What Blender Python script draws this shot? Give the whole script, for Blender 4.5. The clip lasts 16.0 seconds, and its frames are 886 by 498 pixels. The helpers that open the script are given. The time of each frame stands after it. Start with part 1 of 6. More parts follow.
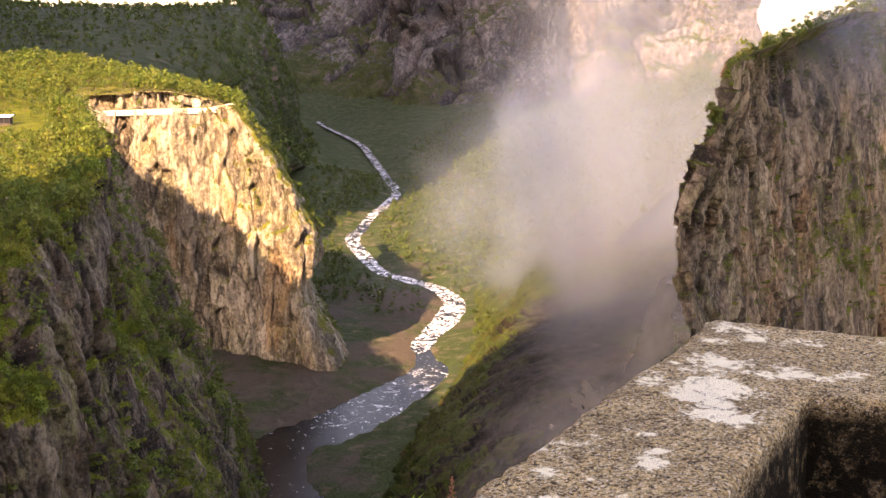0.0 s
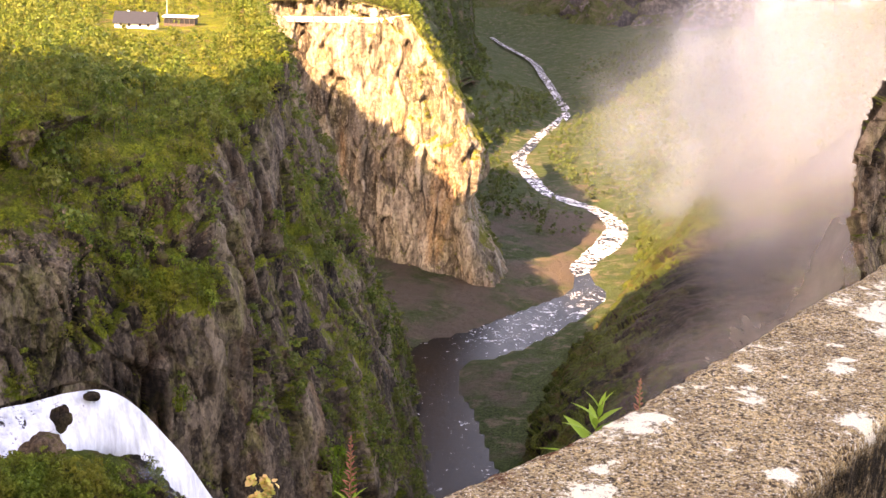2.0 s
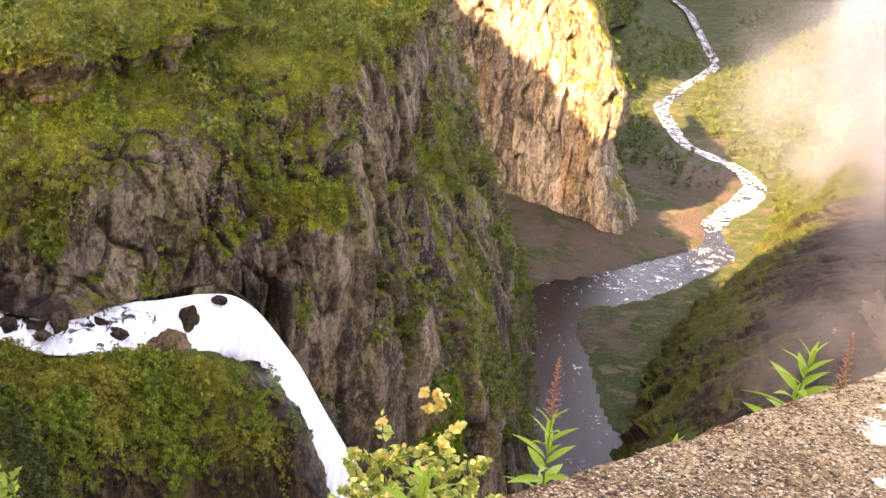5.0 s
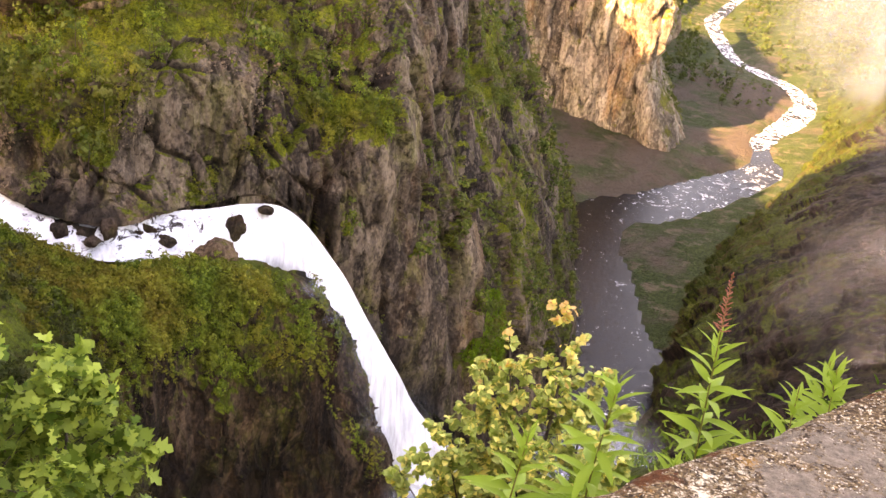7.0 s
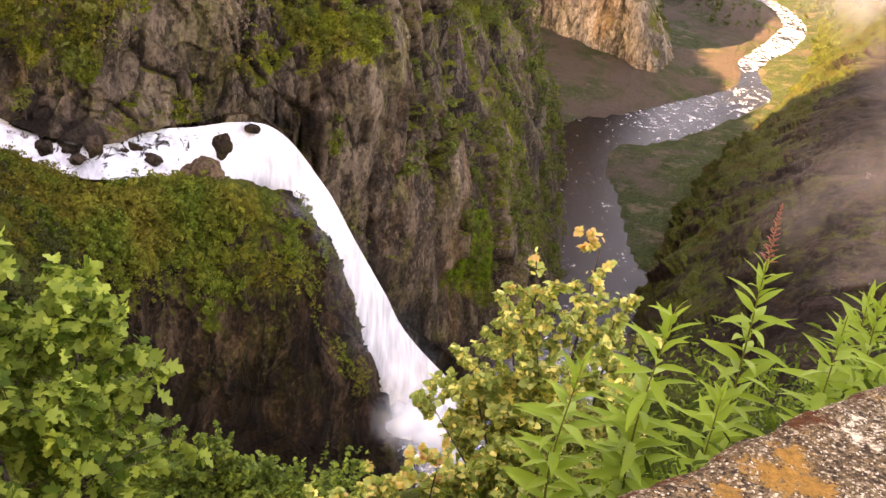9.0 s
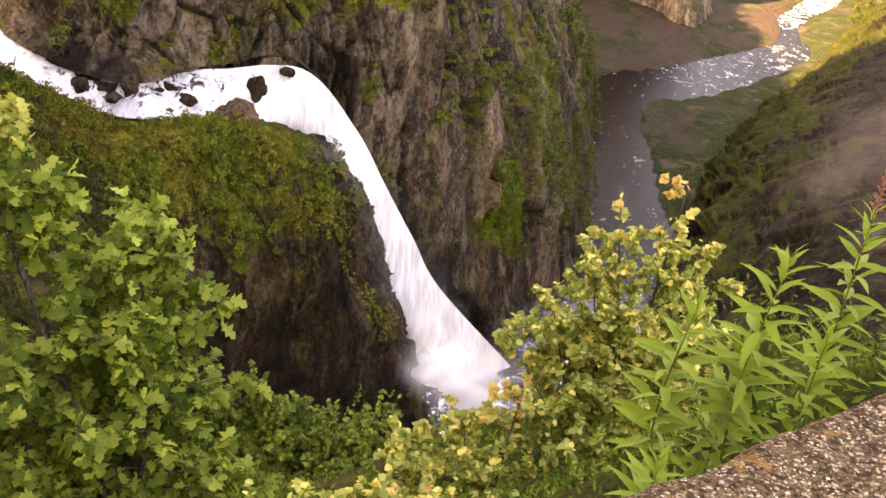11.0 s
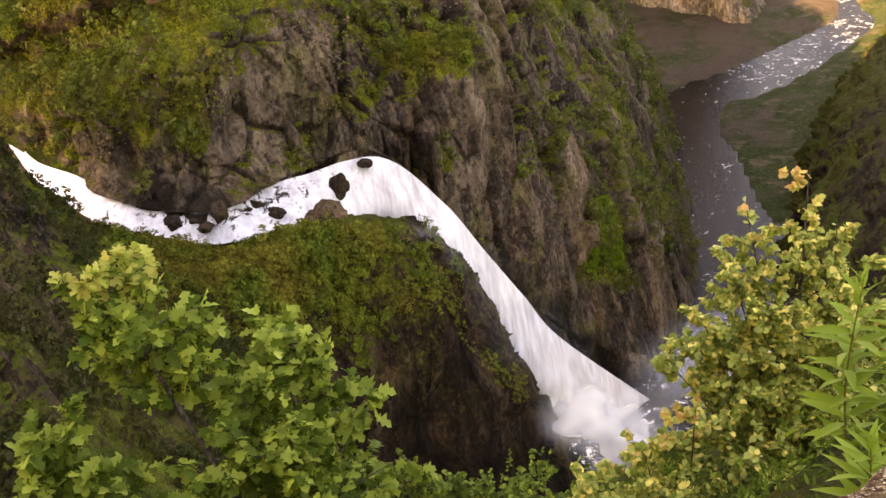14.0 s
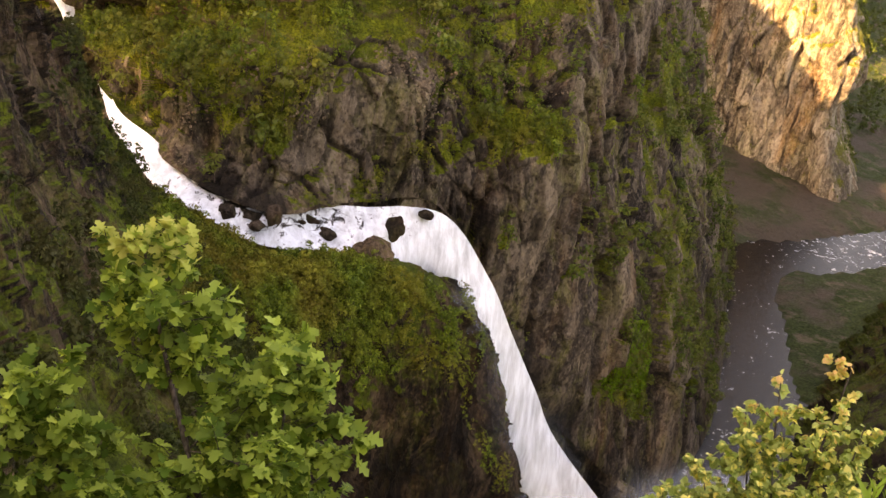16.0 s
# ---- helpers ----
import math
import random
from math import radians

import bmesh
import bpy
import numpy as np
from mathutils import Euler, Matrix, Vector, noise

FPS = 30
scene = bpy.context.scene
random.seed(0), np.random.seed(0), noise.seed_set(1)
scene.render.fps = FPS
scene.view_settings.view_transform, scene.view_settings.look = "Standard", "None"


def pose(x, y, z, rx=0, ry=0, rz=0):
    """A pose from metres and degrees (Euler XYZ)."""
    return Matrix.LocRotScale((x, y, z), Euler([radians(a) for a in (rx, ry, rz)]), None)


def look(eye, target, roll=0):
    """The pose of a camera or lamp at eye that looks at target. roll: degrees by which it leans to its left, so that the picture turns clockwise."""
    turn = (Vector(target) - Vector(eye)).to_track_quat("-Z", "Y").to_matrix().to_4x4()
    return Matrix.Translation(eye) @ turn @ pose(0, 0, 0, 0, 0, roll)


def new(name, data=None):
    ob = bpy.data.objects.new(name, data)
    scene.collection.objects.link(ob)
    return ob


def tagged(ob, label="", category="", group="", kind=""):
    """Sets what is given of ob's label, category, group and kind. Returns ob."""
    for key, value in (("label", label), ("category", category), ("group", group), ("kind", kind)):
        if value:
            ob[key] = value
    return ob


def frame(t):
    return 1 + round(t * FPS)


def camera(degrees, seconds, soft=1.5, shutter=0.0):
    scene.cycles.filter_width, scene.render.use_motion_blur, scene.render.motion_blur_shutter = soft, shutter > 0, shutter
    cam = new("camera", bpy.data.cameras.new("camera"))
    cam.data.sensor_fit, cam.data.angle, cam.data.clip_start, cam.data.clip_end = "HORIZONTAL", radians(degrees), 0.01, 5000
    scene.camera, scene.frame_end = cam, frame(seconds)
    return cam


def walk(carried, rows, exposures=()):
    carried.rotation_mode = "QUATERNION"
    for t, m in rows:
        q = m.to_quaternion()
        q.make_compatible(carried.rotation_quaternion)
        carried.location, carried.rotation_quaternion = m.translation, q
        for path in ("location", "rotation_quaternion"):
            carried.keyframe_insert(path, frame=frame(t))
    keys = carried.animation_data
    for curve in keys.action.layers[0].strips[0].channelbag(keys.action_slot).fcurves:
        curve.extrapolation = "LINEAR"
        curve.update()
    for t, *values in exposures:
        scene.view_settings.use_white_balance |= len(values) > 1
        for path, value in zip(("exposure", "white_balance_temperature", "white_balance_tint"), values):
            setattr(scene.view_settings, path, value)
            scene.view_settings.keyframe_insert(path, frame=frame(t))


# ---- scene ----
import itertools

cam = camera(40.0, 16.0)
walk(cam, [
    (0, pose(0.000, -0.000, 0.000, 79.00, -0.00, -0.00)),
    (0.5, pose(-0.069, -0.273, 0.078, 78.24, -0.55, 2.86)),
    (1, pose(-0.077, -0.347, 0.075, 77.73, 0.14, 4.34)),
    (1.5, pose(-0.085, -0.393, 0.063, 76.68, -0.47, 5.88)),
    (2, pose(-0.138, -0.431, 0.070, 75.03, -2.07, 8.32)),
    (2.5, pose(-0.171, -0.465, 0.074, 74.32, -2.95, 9.85)),
    (3, pose(-0.208, -0.503, 0.066, 73.35, -3.98, 12.29)),
    (3.5, pose(-0.256, -0.547, 0.062, 72.35, -5.31, 13.78)),
    (4, pose(-0.307, -0.515, 0.035, 71.56, -6.37, 15.14)),
    (4.2, pose(-0.337, -0.512, 0.026, 71.74, -6.24, 15.39)),
    (6.3, pose(-0.723, -0.736, 0.000, 68.69, -6.04, 16.92)),
    (6.5, pose(-0.785, -0.763, -0.004, 67.69, -7.26, 17.77)),
    (7, pose(-0.896, -0.797, -0.004, 67.21, -6.20, 18.00)),
    (7.5, pose(-0.891, -0.822, 0.003, 68.19, -7.80, 19.87)),
    (8, pose(-1.005, -0.796, 0.021, 67.88, -7.67, 18.58)),
    (8.5, pose(-1.064, -0.834, 0.014, 66.16, -7.70, 17.90)),
    (9, pose(-1.124, -0.871, 0.006, 63.50, -6.81, 17.54)),
    (9.2, pose(-1.151, -0.897, 0.005, 62.23, -6.87, 17.85)),
    (11.3, pose(-1.433, -1.166, -0.011, 60.34, -7.75, 19.67)),
    (11.5, pose(-1.460, -1.191, -0.012, 59.55, -5.49, 18.08)),
    (12, pose(-1.528, -1.255, -0.016, 57.80, -1.48, 15.73)),
    (12.5, pose(-1.534, -1.272, -0.012, 57.73, 5.88, 11.41)),
    (13, pose(-1.547, -1.268, 0.011, 59.47, 10.02, 9.20)),
    (13.5, pose(-1.527, -1.311, 0.026, 61.88, 10.83, 12.72)),
    (14, pose(-1.522, -1.340, 0.046, 63.82, 6.12, 17.84)),
    (14.5, pose(-1.516, -1.370, 0.066, 65.05, 2.84, 20.54)),
    (15, pose(-1.527, -1.347, 0.057, 65.81, -0.28, 22.45)),
    (15.5, pose(-1.538, -1.325, 0.047, 66.36, -4.87, 24.93)),
    (16, pose(-1.549, -1.303, 0.038, 66.65, -9.76, 27.27)),
], [(0.0, 2.78, 9700, 40), (1.5, 3.2, 10100, 41), (3.5, 3.75, 10600, 42), (6.5, 3.85, 11800, 42), (9.0, 3.68, 13200, 44), (11.5, 3.62, 14000, 45), (12.5, 3.5, 14300, 43), (16.0, 3.2, 14300, 37)])

# ---- light ----
SUN = Vector((-0.389, -0.732, 0.559)).normalized()
world = bpy.data.worlds.new("sky")
scene.world = world
world.use_nodes = True
wn = world.node_tree.nodes
sky = wn.new("ShaderNodeTexSky")
sky.sky_type, sky.sun_disc = "NISHITA", False
sky.sun_elevation = math.asin(SUN.z)
sky.sun_rotation = math.atan2(SUN.x, SUN.y)
wn["Background"].inputs["Strength"].default_value = 0.15
world.node_tree.links.new(sky.outputs[0], wn["Background"].inputs["Color"])
sun = new("sun", bpy.data.lights.new("sun", "SUN"))
sun.data.energy, sun.data.angle, sun.data.color = 3.6, radians(0.5), (1.0, 0.87, 0.62)
sun.matrix_world = look((0, 0, 50), Vector((0, 0, 50)) - SUN)


# ---- arithmetic ----
def hashed(i, j, k, seed):
    n = (i.astype(np.int64) * 374761393 + j.astype(np.int64) * 668265263 + k.astype(np.int64) * 2147483647 + seed * 1274126177) & 0xFFFFFFFF
    n = ((n ^ (n >> 13)) * 1274126177) & 0xFFFFFFFF
    n = n ^ (n >> 16)
    return (n & 0xFFFF) / 65535.0


def value_noise(p, seed=0):
    """Smooth noise from -1 to 1 at the points p (n, 3)."""
    c = np.floor(p)
    f = p - c
    f = f * f * f * (f * (f * 6 - 15) + 10)
    c = c.astype(np.int64)
    out = np.zeros(len(p))
    for a in (0, 1):
        for b in (0, 1):
            for d in (0, 1):
                w = (f[:, 0] if a else 1 - f[:, 0]) * (f[:, 1] if b else 1 - f[:, 1]) * (f[:, 2] if d else 1 - f[:, 2])
                out += w * hashed(c[:, 0] + a, c[:, 1] + b, c[:, 2] + d, seed)
    return out * 2 - 1


def fractal(p, octaves=4, seed=0, ridged=False):
    out, amp = np.zeros(len(p)), 1.0
    for o in range(octaves):
        n = value_noise(p * 2.03 ** o + 17.3 * o, seed + o)
        out += amp * ((1 - 2 * np.abs(n)) if ridged else n)
        amp *= 0.5
    return out


def spline(points, n):
    """n points evenly in parameter along a smooth curve through points (k, ..)."""
    P = np.asarray(points, float)
    k = len(P)
    P = np.concatenate([2 * P[:1] - P[1:2], P, 2 * P[-1:] - P[-2:-1]])
    u = np.linspace(0, k - 1, n)
    i = np.minimum(u.astype(int), k - 2)
    f = (u - i).reshape((-1,) + (1,) * (P.ndim - 1))
    a, b, c, d = P[i], P[i + 1], P[i + 2], P[i + 3]
    t = 0.5
    m0, m1 = t * (c - a), t * (d - b)
    return (2 * f**3 - 3 * f**2 + 1) * b + (f**3 - 2 * f**2 + f) * m0 + (-2 * f**3 + 3 * f**2) * c + (f**3 - f**2) * m1


def grid_faces(nr, nc):
    a = (np.arange(nr - 1)[:, None] * nc + np.arange(nc - 1)[None, :]).ravel()
    return np.stack([a, a + 1, a + nc + 1, a + nc], 1)


def mesh_from(name, verts, faces, mat, smooth=True):
    me = bpy.data.meshes.new(name)
    verts = np.asarray(verts, np.float32)
    faces = np.asarray(faces, np.int32)
    me.vertices.add(len(verts))
    me.vertices.foreach_set("co", verts.ravel())
    k = faces.shape[1]
    me.loops.add(faces.size)
    me.loops.foreach_set("vertex_index", faces.ravel())
    me.polygons.add(len(faces))
    me.polygons.foreach_set("loop_start", np.arange(0, faces.size, k, dtype=np.int32))
    me.polygons.foreach_set("loop_total", np.full(len(faces), k, np.int32))
    me.polygons.foreach_set("use_smooth", np.full(len(faces), smooth))
    me.update(calc_edges=True)
    me.validate()
    me.materials.append(mat)
    return me


def surface_normals(G):
    du = np.gradient(G, axis=1)
    dv = np.gradient(G, axis=0)
    n = np.cross(du, dv)
    return n / (np.linalg.norm(n, axis=2, keepdims=True) + 1e-9)


def loft(rows, nr, nc, straight=False):
    """A smooth grid (nr, nc, 3) through a net of control points given row by row; straight: with sharp corners along the rows."""
    if straight:
        u = np.linspace(0, len(rows[0]) - 1, nc)
        R = np.array([[np.interp(u, np.arange(len(r)), c) for c in np.array(r, float).T] for r in rows]).transpose(0, 2, 1)
    else:
        R = np.array([spline(r, nc) for r in rows])
    return spline(R, nr)


def cells(p, seed):
    """For each point: a random number of the nearest of many scattered seeds, and how far inside that cell it lies."""
    base = np.floor(p).astype(np.int64)
    near = np.full(len(p), 9.0)
    second = np.full(len(p), 9.0)
    value, tilt = np.zeros(len(p)), np.zeros(len(p))
    for o in itertools.product((-1, 0, 1), repeat=3):
        c = base + o
        f = [hashed(c[:, 0], c[:, 1], c[:, 2], seed + k) for k in range(3)]
        d = (c[:, 0] + f[0] - p[:, 0]) ** 2 + (c[:, 1] + f[1] - p[:, 1]) ** 2 + (c[:, 2] + f[2] - p[:, 2]) ** 2
        closer = d < near
        second = np.where(closer, near, np.minimum(second, d))
        lean = (f[1] - 0.5) * (p[:, 0] - c[:, 0] - f[0]) + (f[2] - 0.5) * (p[:, 1] - c[:, 1] - f[1]) + (f[0] - 0.5) * (p[:, 2] - c[:, 2] - f[2])
        tilt = np.where(closer, lean, tilt)
        value = np.where(closer, (f[0] * 7.3 + f[1] * 3.1 + f[2]) % 1.0, value)
        near = np.where(closer, d, near)
    return value, tilt, np.sqrt(second) - np.sqrt(near)


def rugged(G, amp, size, upright=3.0, seed=0, detail=5, cracks=0.6, least=0.12):
    """Pushes a grid in and out along its normals: ribs and clefts that run upright, broken blocks, ledges and grain.
    Also gives each vertex the tone of its block and how near it is to a crack."""
    n = surface_normals(G)
    p = G.reshape(-1, 3)
    q = p / size * (1, 1, 1 / upright)
    h = fractal(q, 3, seed) * 0.5 + 0.30 * cracks * (fractal(q * 0.8 + 3, 3, seed + 61, True) - 0.4)
    turned = p @ np.array([[0.8, 0.36, -0.48], [-0.6, 0.48, -0.64], [0.0, 0.8, 0.6]])
    h += 0.25 * fractal(turned / size * 0.9, 3, seed + 71) + 0.03 * fractal(turned / size * 7, 2, seed + 13)
    wobble = np.stack([fractal(p / size * 1.2, 2, seed + 81), fractal(p / size * 1.2, 2, seed + 82), fractal(p / size * 1.2, 2, seed + 83)], 1) * 0.10
    split = np.clip(fractal(p / size * 1.6, 3, seed + 85) * 1.6 + 0.35, 0, 1)
    coarse = np.maximum(np.linalg.norm(np.gradient(G, axis=0), axis=2), np.linalg.norm(np.gradient(G, axis=1), axis=2)).ravel()
    steps, tone, crack = np.zeros(len(p)), np.zeros(len(p)), np.zeros(len(p))
    for scale, weight, tall in ((1.3, 0.62, 1.2), (3.1, 0.42, 1.3), (7.0, 0.12, 1.0)):
        v, tilt, gap = cells((p / size + wobble / scale ** 0.5) * (scale, scale, scale / max(upright * tall, 1.0)), seed + int(scale * 10))
        gap = gap / scale ** 0.3
        weight = weight * np.clip(1.7 - coarse / (0.28 * size / scale), 0.0, 1.0)
        steps += weight * ((v - 0.5) * 0.9 + tilt * 1.6) - weight * 0.45 * split * np.clip(1 - gap / 0.075, 0, 1)
        tone += weight * (v - 0.5)
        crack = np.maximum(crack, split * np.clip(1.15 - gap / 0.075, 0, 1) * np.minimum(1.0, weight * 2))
    broken = (amp * 1.7 * steps).reshape(G.shape[:2]) * np.clip(2.05 - np.abs(n[:, :, 2]) * 1.95, 0.08, 1)
    flat = np.clip(1.25 - np.abs(n[:, :, 2]) * 1.2, least, 1)
    return G + n * ((h * amp).reshape(G.shape[:2]) * flat + broken)[:, :, None], tone, crack


# ---- materials ----
def material(name, rough=0.9):
    m = bpy.data.materials.new(name)
    m.use_nodes = True
    b = m.node_tree.nodes["Principled BSDF"]
    b.inputs["Roughness"].default_value = rough
    b.inputs["Specular IOR Level"].default_value = 0.10
    return m, m.node_tree, b


def nodes_of(tree):
    def node(kind, **values):
        n = tree.nodes.new(kind)
        for k, v in values.items():
            n.inputs[k].default_value = v
        return n

    def mix(fac, a, b):
        n = tree.nodes.new("ShaderNodeMix")
        n.data_type = "RGBA"
        for sock, v in ((n.inputs[0], fac), (n.inputs[6], a), (n.inputs[7], b)):
            if isinstance(v, bpy.types.NodeSocket):
                tree.links.new(v, sock)
            elif isinstance(v, tuple):
                sock.default_value = (*v, 1)
            else:
                sock.default_value = v
        return n.outputs[2]

    def calc(op, a, b=0.0, c=0.0):
        n = tree.nodes.new("ShaderNodeMath")
        n.operation = op
        for sock, v in zip(n.inputs, (a, b, c)):
            if isinstance(v, bpy.types.NodeSocket):
                tree.links.new(v, sock)
            else:
                sock.default_value = v
        return n.outputs[0]

    def ramp(v, lo, hi):
        n = tree.nodes.new("ShaderNodeMapRange")
        n.clamp = True
        tree.links.new(v, n.inputs[0])
        n.inputs[1].default_value, n.inputs[2].default_value = lo, hi
        return n.outputs[0]

    def noise_at(scale, stretch=(1, 1, 1), detail=6.0, rough=0.6, distortion=0.0):
        co = tree.nodes.new("ShaderNodeNewGeometry")
        mp = tree.nodes.new("ShaderNodeMapping")
        mp.inputs["Scale"].default_value = stretch
        tree.links.new(co.outputs["Position"], mp.inputs[0])
        n = tree.nodes.new("ShaderNodeTexNoise")
        n.inputs["Scale"].default_value, n.inputs["Detail"].default_value = scale, detail
        n.inputs["Roughness"].default_value, n.inputs["Distortion"].default_value = rough, distortion
        tree.links.new(mp.outputs[0], n.inputs["Vector"])
        return n.outputs[0]

    def bump(height, strength, distance, bsdf):
        n = tree.nodes.new("ShaderNodeBump")
        n.inputs["Strength"].default_value, n.inputs["Distance"].default_value = strength, distance
        tree.links.new(height, n.inputs["Height"])
        tree.links.new(n.outputs[0], bsdf.inputs["Normal"])

    return node, mix, calc, ramp, noise_at, bump


def rock_faces(tree, scale, stretch):
    """Blocky rock faces: a tone for each, and the distance to the crack round it."""
    co = tree.nodes.new("ShaderNodeNewGeometry")
    mp = tree.nodes.new("ShaderNodeMapping")
    mp.inputs["Scale"].default_value = stretch
    tree.links.new(co.outputs["Position"], mp.inputs[0])
    bend = tree.nodes.new("ShaderNodeTexNoise")
    bend.inputs["Scale"].default_value, bend.inputs["Detail"].default_value = scale * 1.3, 5
    tree.links.new(mp.outputs[0], bend.inputs["Vector"])
    far = tree.nodes.new("ShaderNodeVectorMath")
    far.operation = "MULTIPLY_ADD"
    far.inputs[1].default_value = (1.3 / scale,) * 3
    tree.links.new(bend.outputs["Color"], far.inputs[0])
    tree.links.new(mp.outputs[0], far.inputs[2])
    out = []
    for feature, socket in (("F1", "Color"), ("DISTANCE_TO_EDGE", "Distance")):
        v = tree.nodes.new("ShaderNodeTexVoronoi")
        v.feature = feature
        v.inputs["Scale"].default_value = scale
        tree.links.new(far.outputs[0], v.inputs["Vector"])
        out.append(v.outputs[socket])
    one = tree.nodes.new("ShaderNodeSeparateColor")
    tree.links.new(out[0], one.inputs[0])
    return one.outputs[0], out[1]


def terrain(name, rock=(0.17, 0.145, 0.125), dark=(0.05, 0.045, 0.042), pale=(0.36, 0.31, 0.26), green=(0.075, 0.105, 0.02), green2=(0.13, 0.14, 0.03),
            soil=None, level=0.55, size=1.0, stand=0.22):
    """Rock with upright streaks, and moss, heath and grass where it is flat enough to hold."""
    m, tree, b = material(name, 0.92)
    node, mix, calc, ramp, noise_at, bump = nodes_of(tree)
    streak = noise_at(0.30 / size, (1, 1, 0.55), 5, 0.6, 0.3)
    grain = noise_at(1.3 / size, (1, 1, 0.8), 8, 0.7)
    broad = noise_at(0.035 / size, (1, 1, 0.5), 5, 0.6)
    block = tree.nodes.new("ShaderNodeAttribute")
    block.attribute_name = "block"
    crack = tree.nodes.new("ShaderNodeAttribute")
    crack.attribute_name = "crack"
    light = calc("ADD", calc("MULTIPLY", block.outputs["Fac"], 0.55), calc("ADD", calc("MULTIPLY", streak, 0.55), calc("MULTIPLY", noise_at(0.05 / size, (1, 1, 0.4), 5, 0.6), 0.6)))
    col = mix(ramp(light, 0.34, 0.66), dark, rock)
    col = mix(calc("MULTIPLY", ramp(light, 0.62, 0.90), 0.85), col, pale)
    col = mix(calc("MULTIPLY", ramp(noise_at(0.09 / size, (1, 1, 0.35), 5, 0.6, 0.6), 0.52, 0.68), 0.8), col, tuple(c * k for c, k in zip(rock, (1.35, 0.95, 0.62))))
    col = mix(calc("MULTIPLY", ramp(noise_at(0.13 / size, (1, 1, 0.6), 7, 0.7, 0.8), 0.50, 0.64), 0.55), col, tuple(0.55 * a + 0.45 * c for a, c in zip(green2, rock)))
    col = mix(calc("MULTIPLY", ramp(grain, 0.52, 0.68), 0.55), col, pale)
    col = mix(calc("MULTIPLY", ramp(grain, 0.50, 0.36), 0.75), col, dark)
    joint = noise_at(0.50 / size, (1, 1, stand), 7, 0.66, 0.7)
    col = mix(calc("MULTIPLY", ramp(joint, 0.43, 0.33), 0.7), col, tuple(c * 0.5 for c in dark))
    col = mix(calc("MULTIPLY", ramp(joint, 0.58, 0.70), 0.40), col, pale)
    tone, edge = rock_faces(tree, 0.8 / size, (1, 1, 0.34))
    col = mix(calc("MULTIPLY", ramp(tone, 0.45, 0.0), 0.5), col, dark)
    col = mix(calc("MULTIPLY", ramp(tone, 0.80, 1.0), 0.35), col, pale)
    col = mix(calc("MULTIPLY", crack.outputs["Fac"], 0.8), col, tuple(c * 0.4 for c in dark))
    # Wet rock near the falls, and the hollow's shade put into the colour.
    damp_shade = tree.nodes.new("ShaderNodeAttribute")
    damp_shade.attribute_name = "damp_shade"
    darkened = ramp(calc("ADD", damp_shade.outputs["Fac"], calc("MULTIPLY", calc("SUBTRACT", noise_at(0.12 / size, (1, 1, 0.5), 6, 0.65), 0.5), 1.9)), 0.30, 0.70)
    col = mix(calc("MULTIPLY", darkened, 0.85), col, tuple(c * 0.5 for c in dark))
    geo = tree.nodes.new("ShaderNodeNewGeometry")
    sep = tree.nodes.new("ShaderNodeSeparateXYZ")
    tree.links.new(geo.outputs["Normal"], sep.inputs[0])
    tuft = noise_at(0.5 / size, (1, 1, 1), 8, 0.7)
    cover = tree.nodes.new("ShaderNodeAttribute")
    cover.attribute_name = "cover"
    hold = calc("ADD", calc("MULTIPLY", calc("SUBTRACT", broad, 0.5), 2.0), calc("MULTIPLY", calc("SUBTRACT", tuft, 0.5), 1.6))
    hold = calc("SUBTRACT", hold, calc("MULTIPLY", darkened, 0.35))
    hold = calc("ADD", calc("ADD", cover.outputs["Fac"], hold), calc("MULTIPLY", calc("SUBTRACT", sep.outputs[2], 0.35), 0.9))
    veg = mix(ramp(noise_at(0.16 / size, (1, 1, 1), 7, 0.65), 0.38, 0.64), green, green2)
    veg = mix(ramp(noise_at(2.2 / size, (1, 1, 1), 4, 0.7), 0.35, 0.62), tuple(c * 0.45 for c in green), veg)
    veg = mix(calc("MULTIPLY", ramp(noise_at(0.22 / size, (1, 1, 1), 8, 0.72, 0.4), 0.52, 0.62), 0.75), veg, tuple(0.5 * (a + b2) for a, b2 in zip(rock, (0.10, 0.062, 0.022))))
    if soil:
        scree = tree.nodes.new("ShaderNodeAttribute")
        scree.attribute_name = "scree"
        veg = mix(ramp(calc("ADD", scree.outputs["Fac"], calc("MULTIPLY", calc("SUBTRACT", noise_at(0.06 / size, (1, 1, 1), 7, 0.65), 0.5), 1.4)), 0.4, 0.6), veg, mix(grain, tuple(c * 0.7 for c in soil), tuple(c * 1.35 for c in soil)))
    col = mix(ramp(hold, level - 0.10, level + 0.10), col, veg)
    tree.links.new(col, b.inputs["Base Color"])
    bump(calc("ADD", calc("ADD", calc("MULTIPLY", calc("MINIMUM", edge, 0.12), 1.2), calc("MULTIPLY", grain, 0.9)), calc("ADD", calc("MULTIPLY", tuft, 0.5), calc("MULTIPLY", ramp(joint, 0.34, 0.50), 0.8))), 0.8, 1.1 * size, b)
    return m


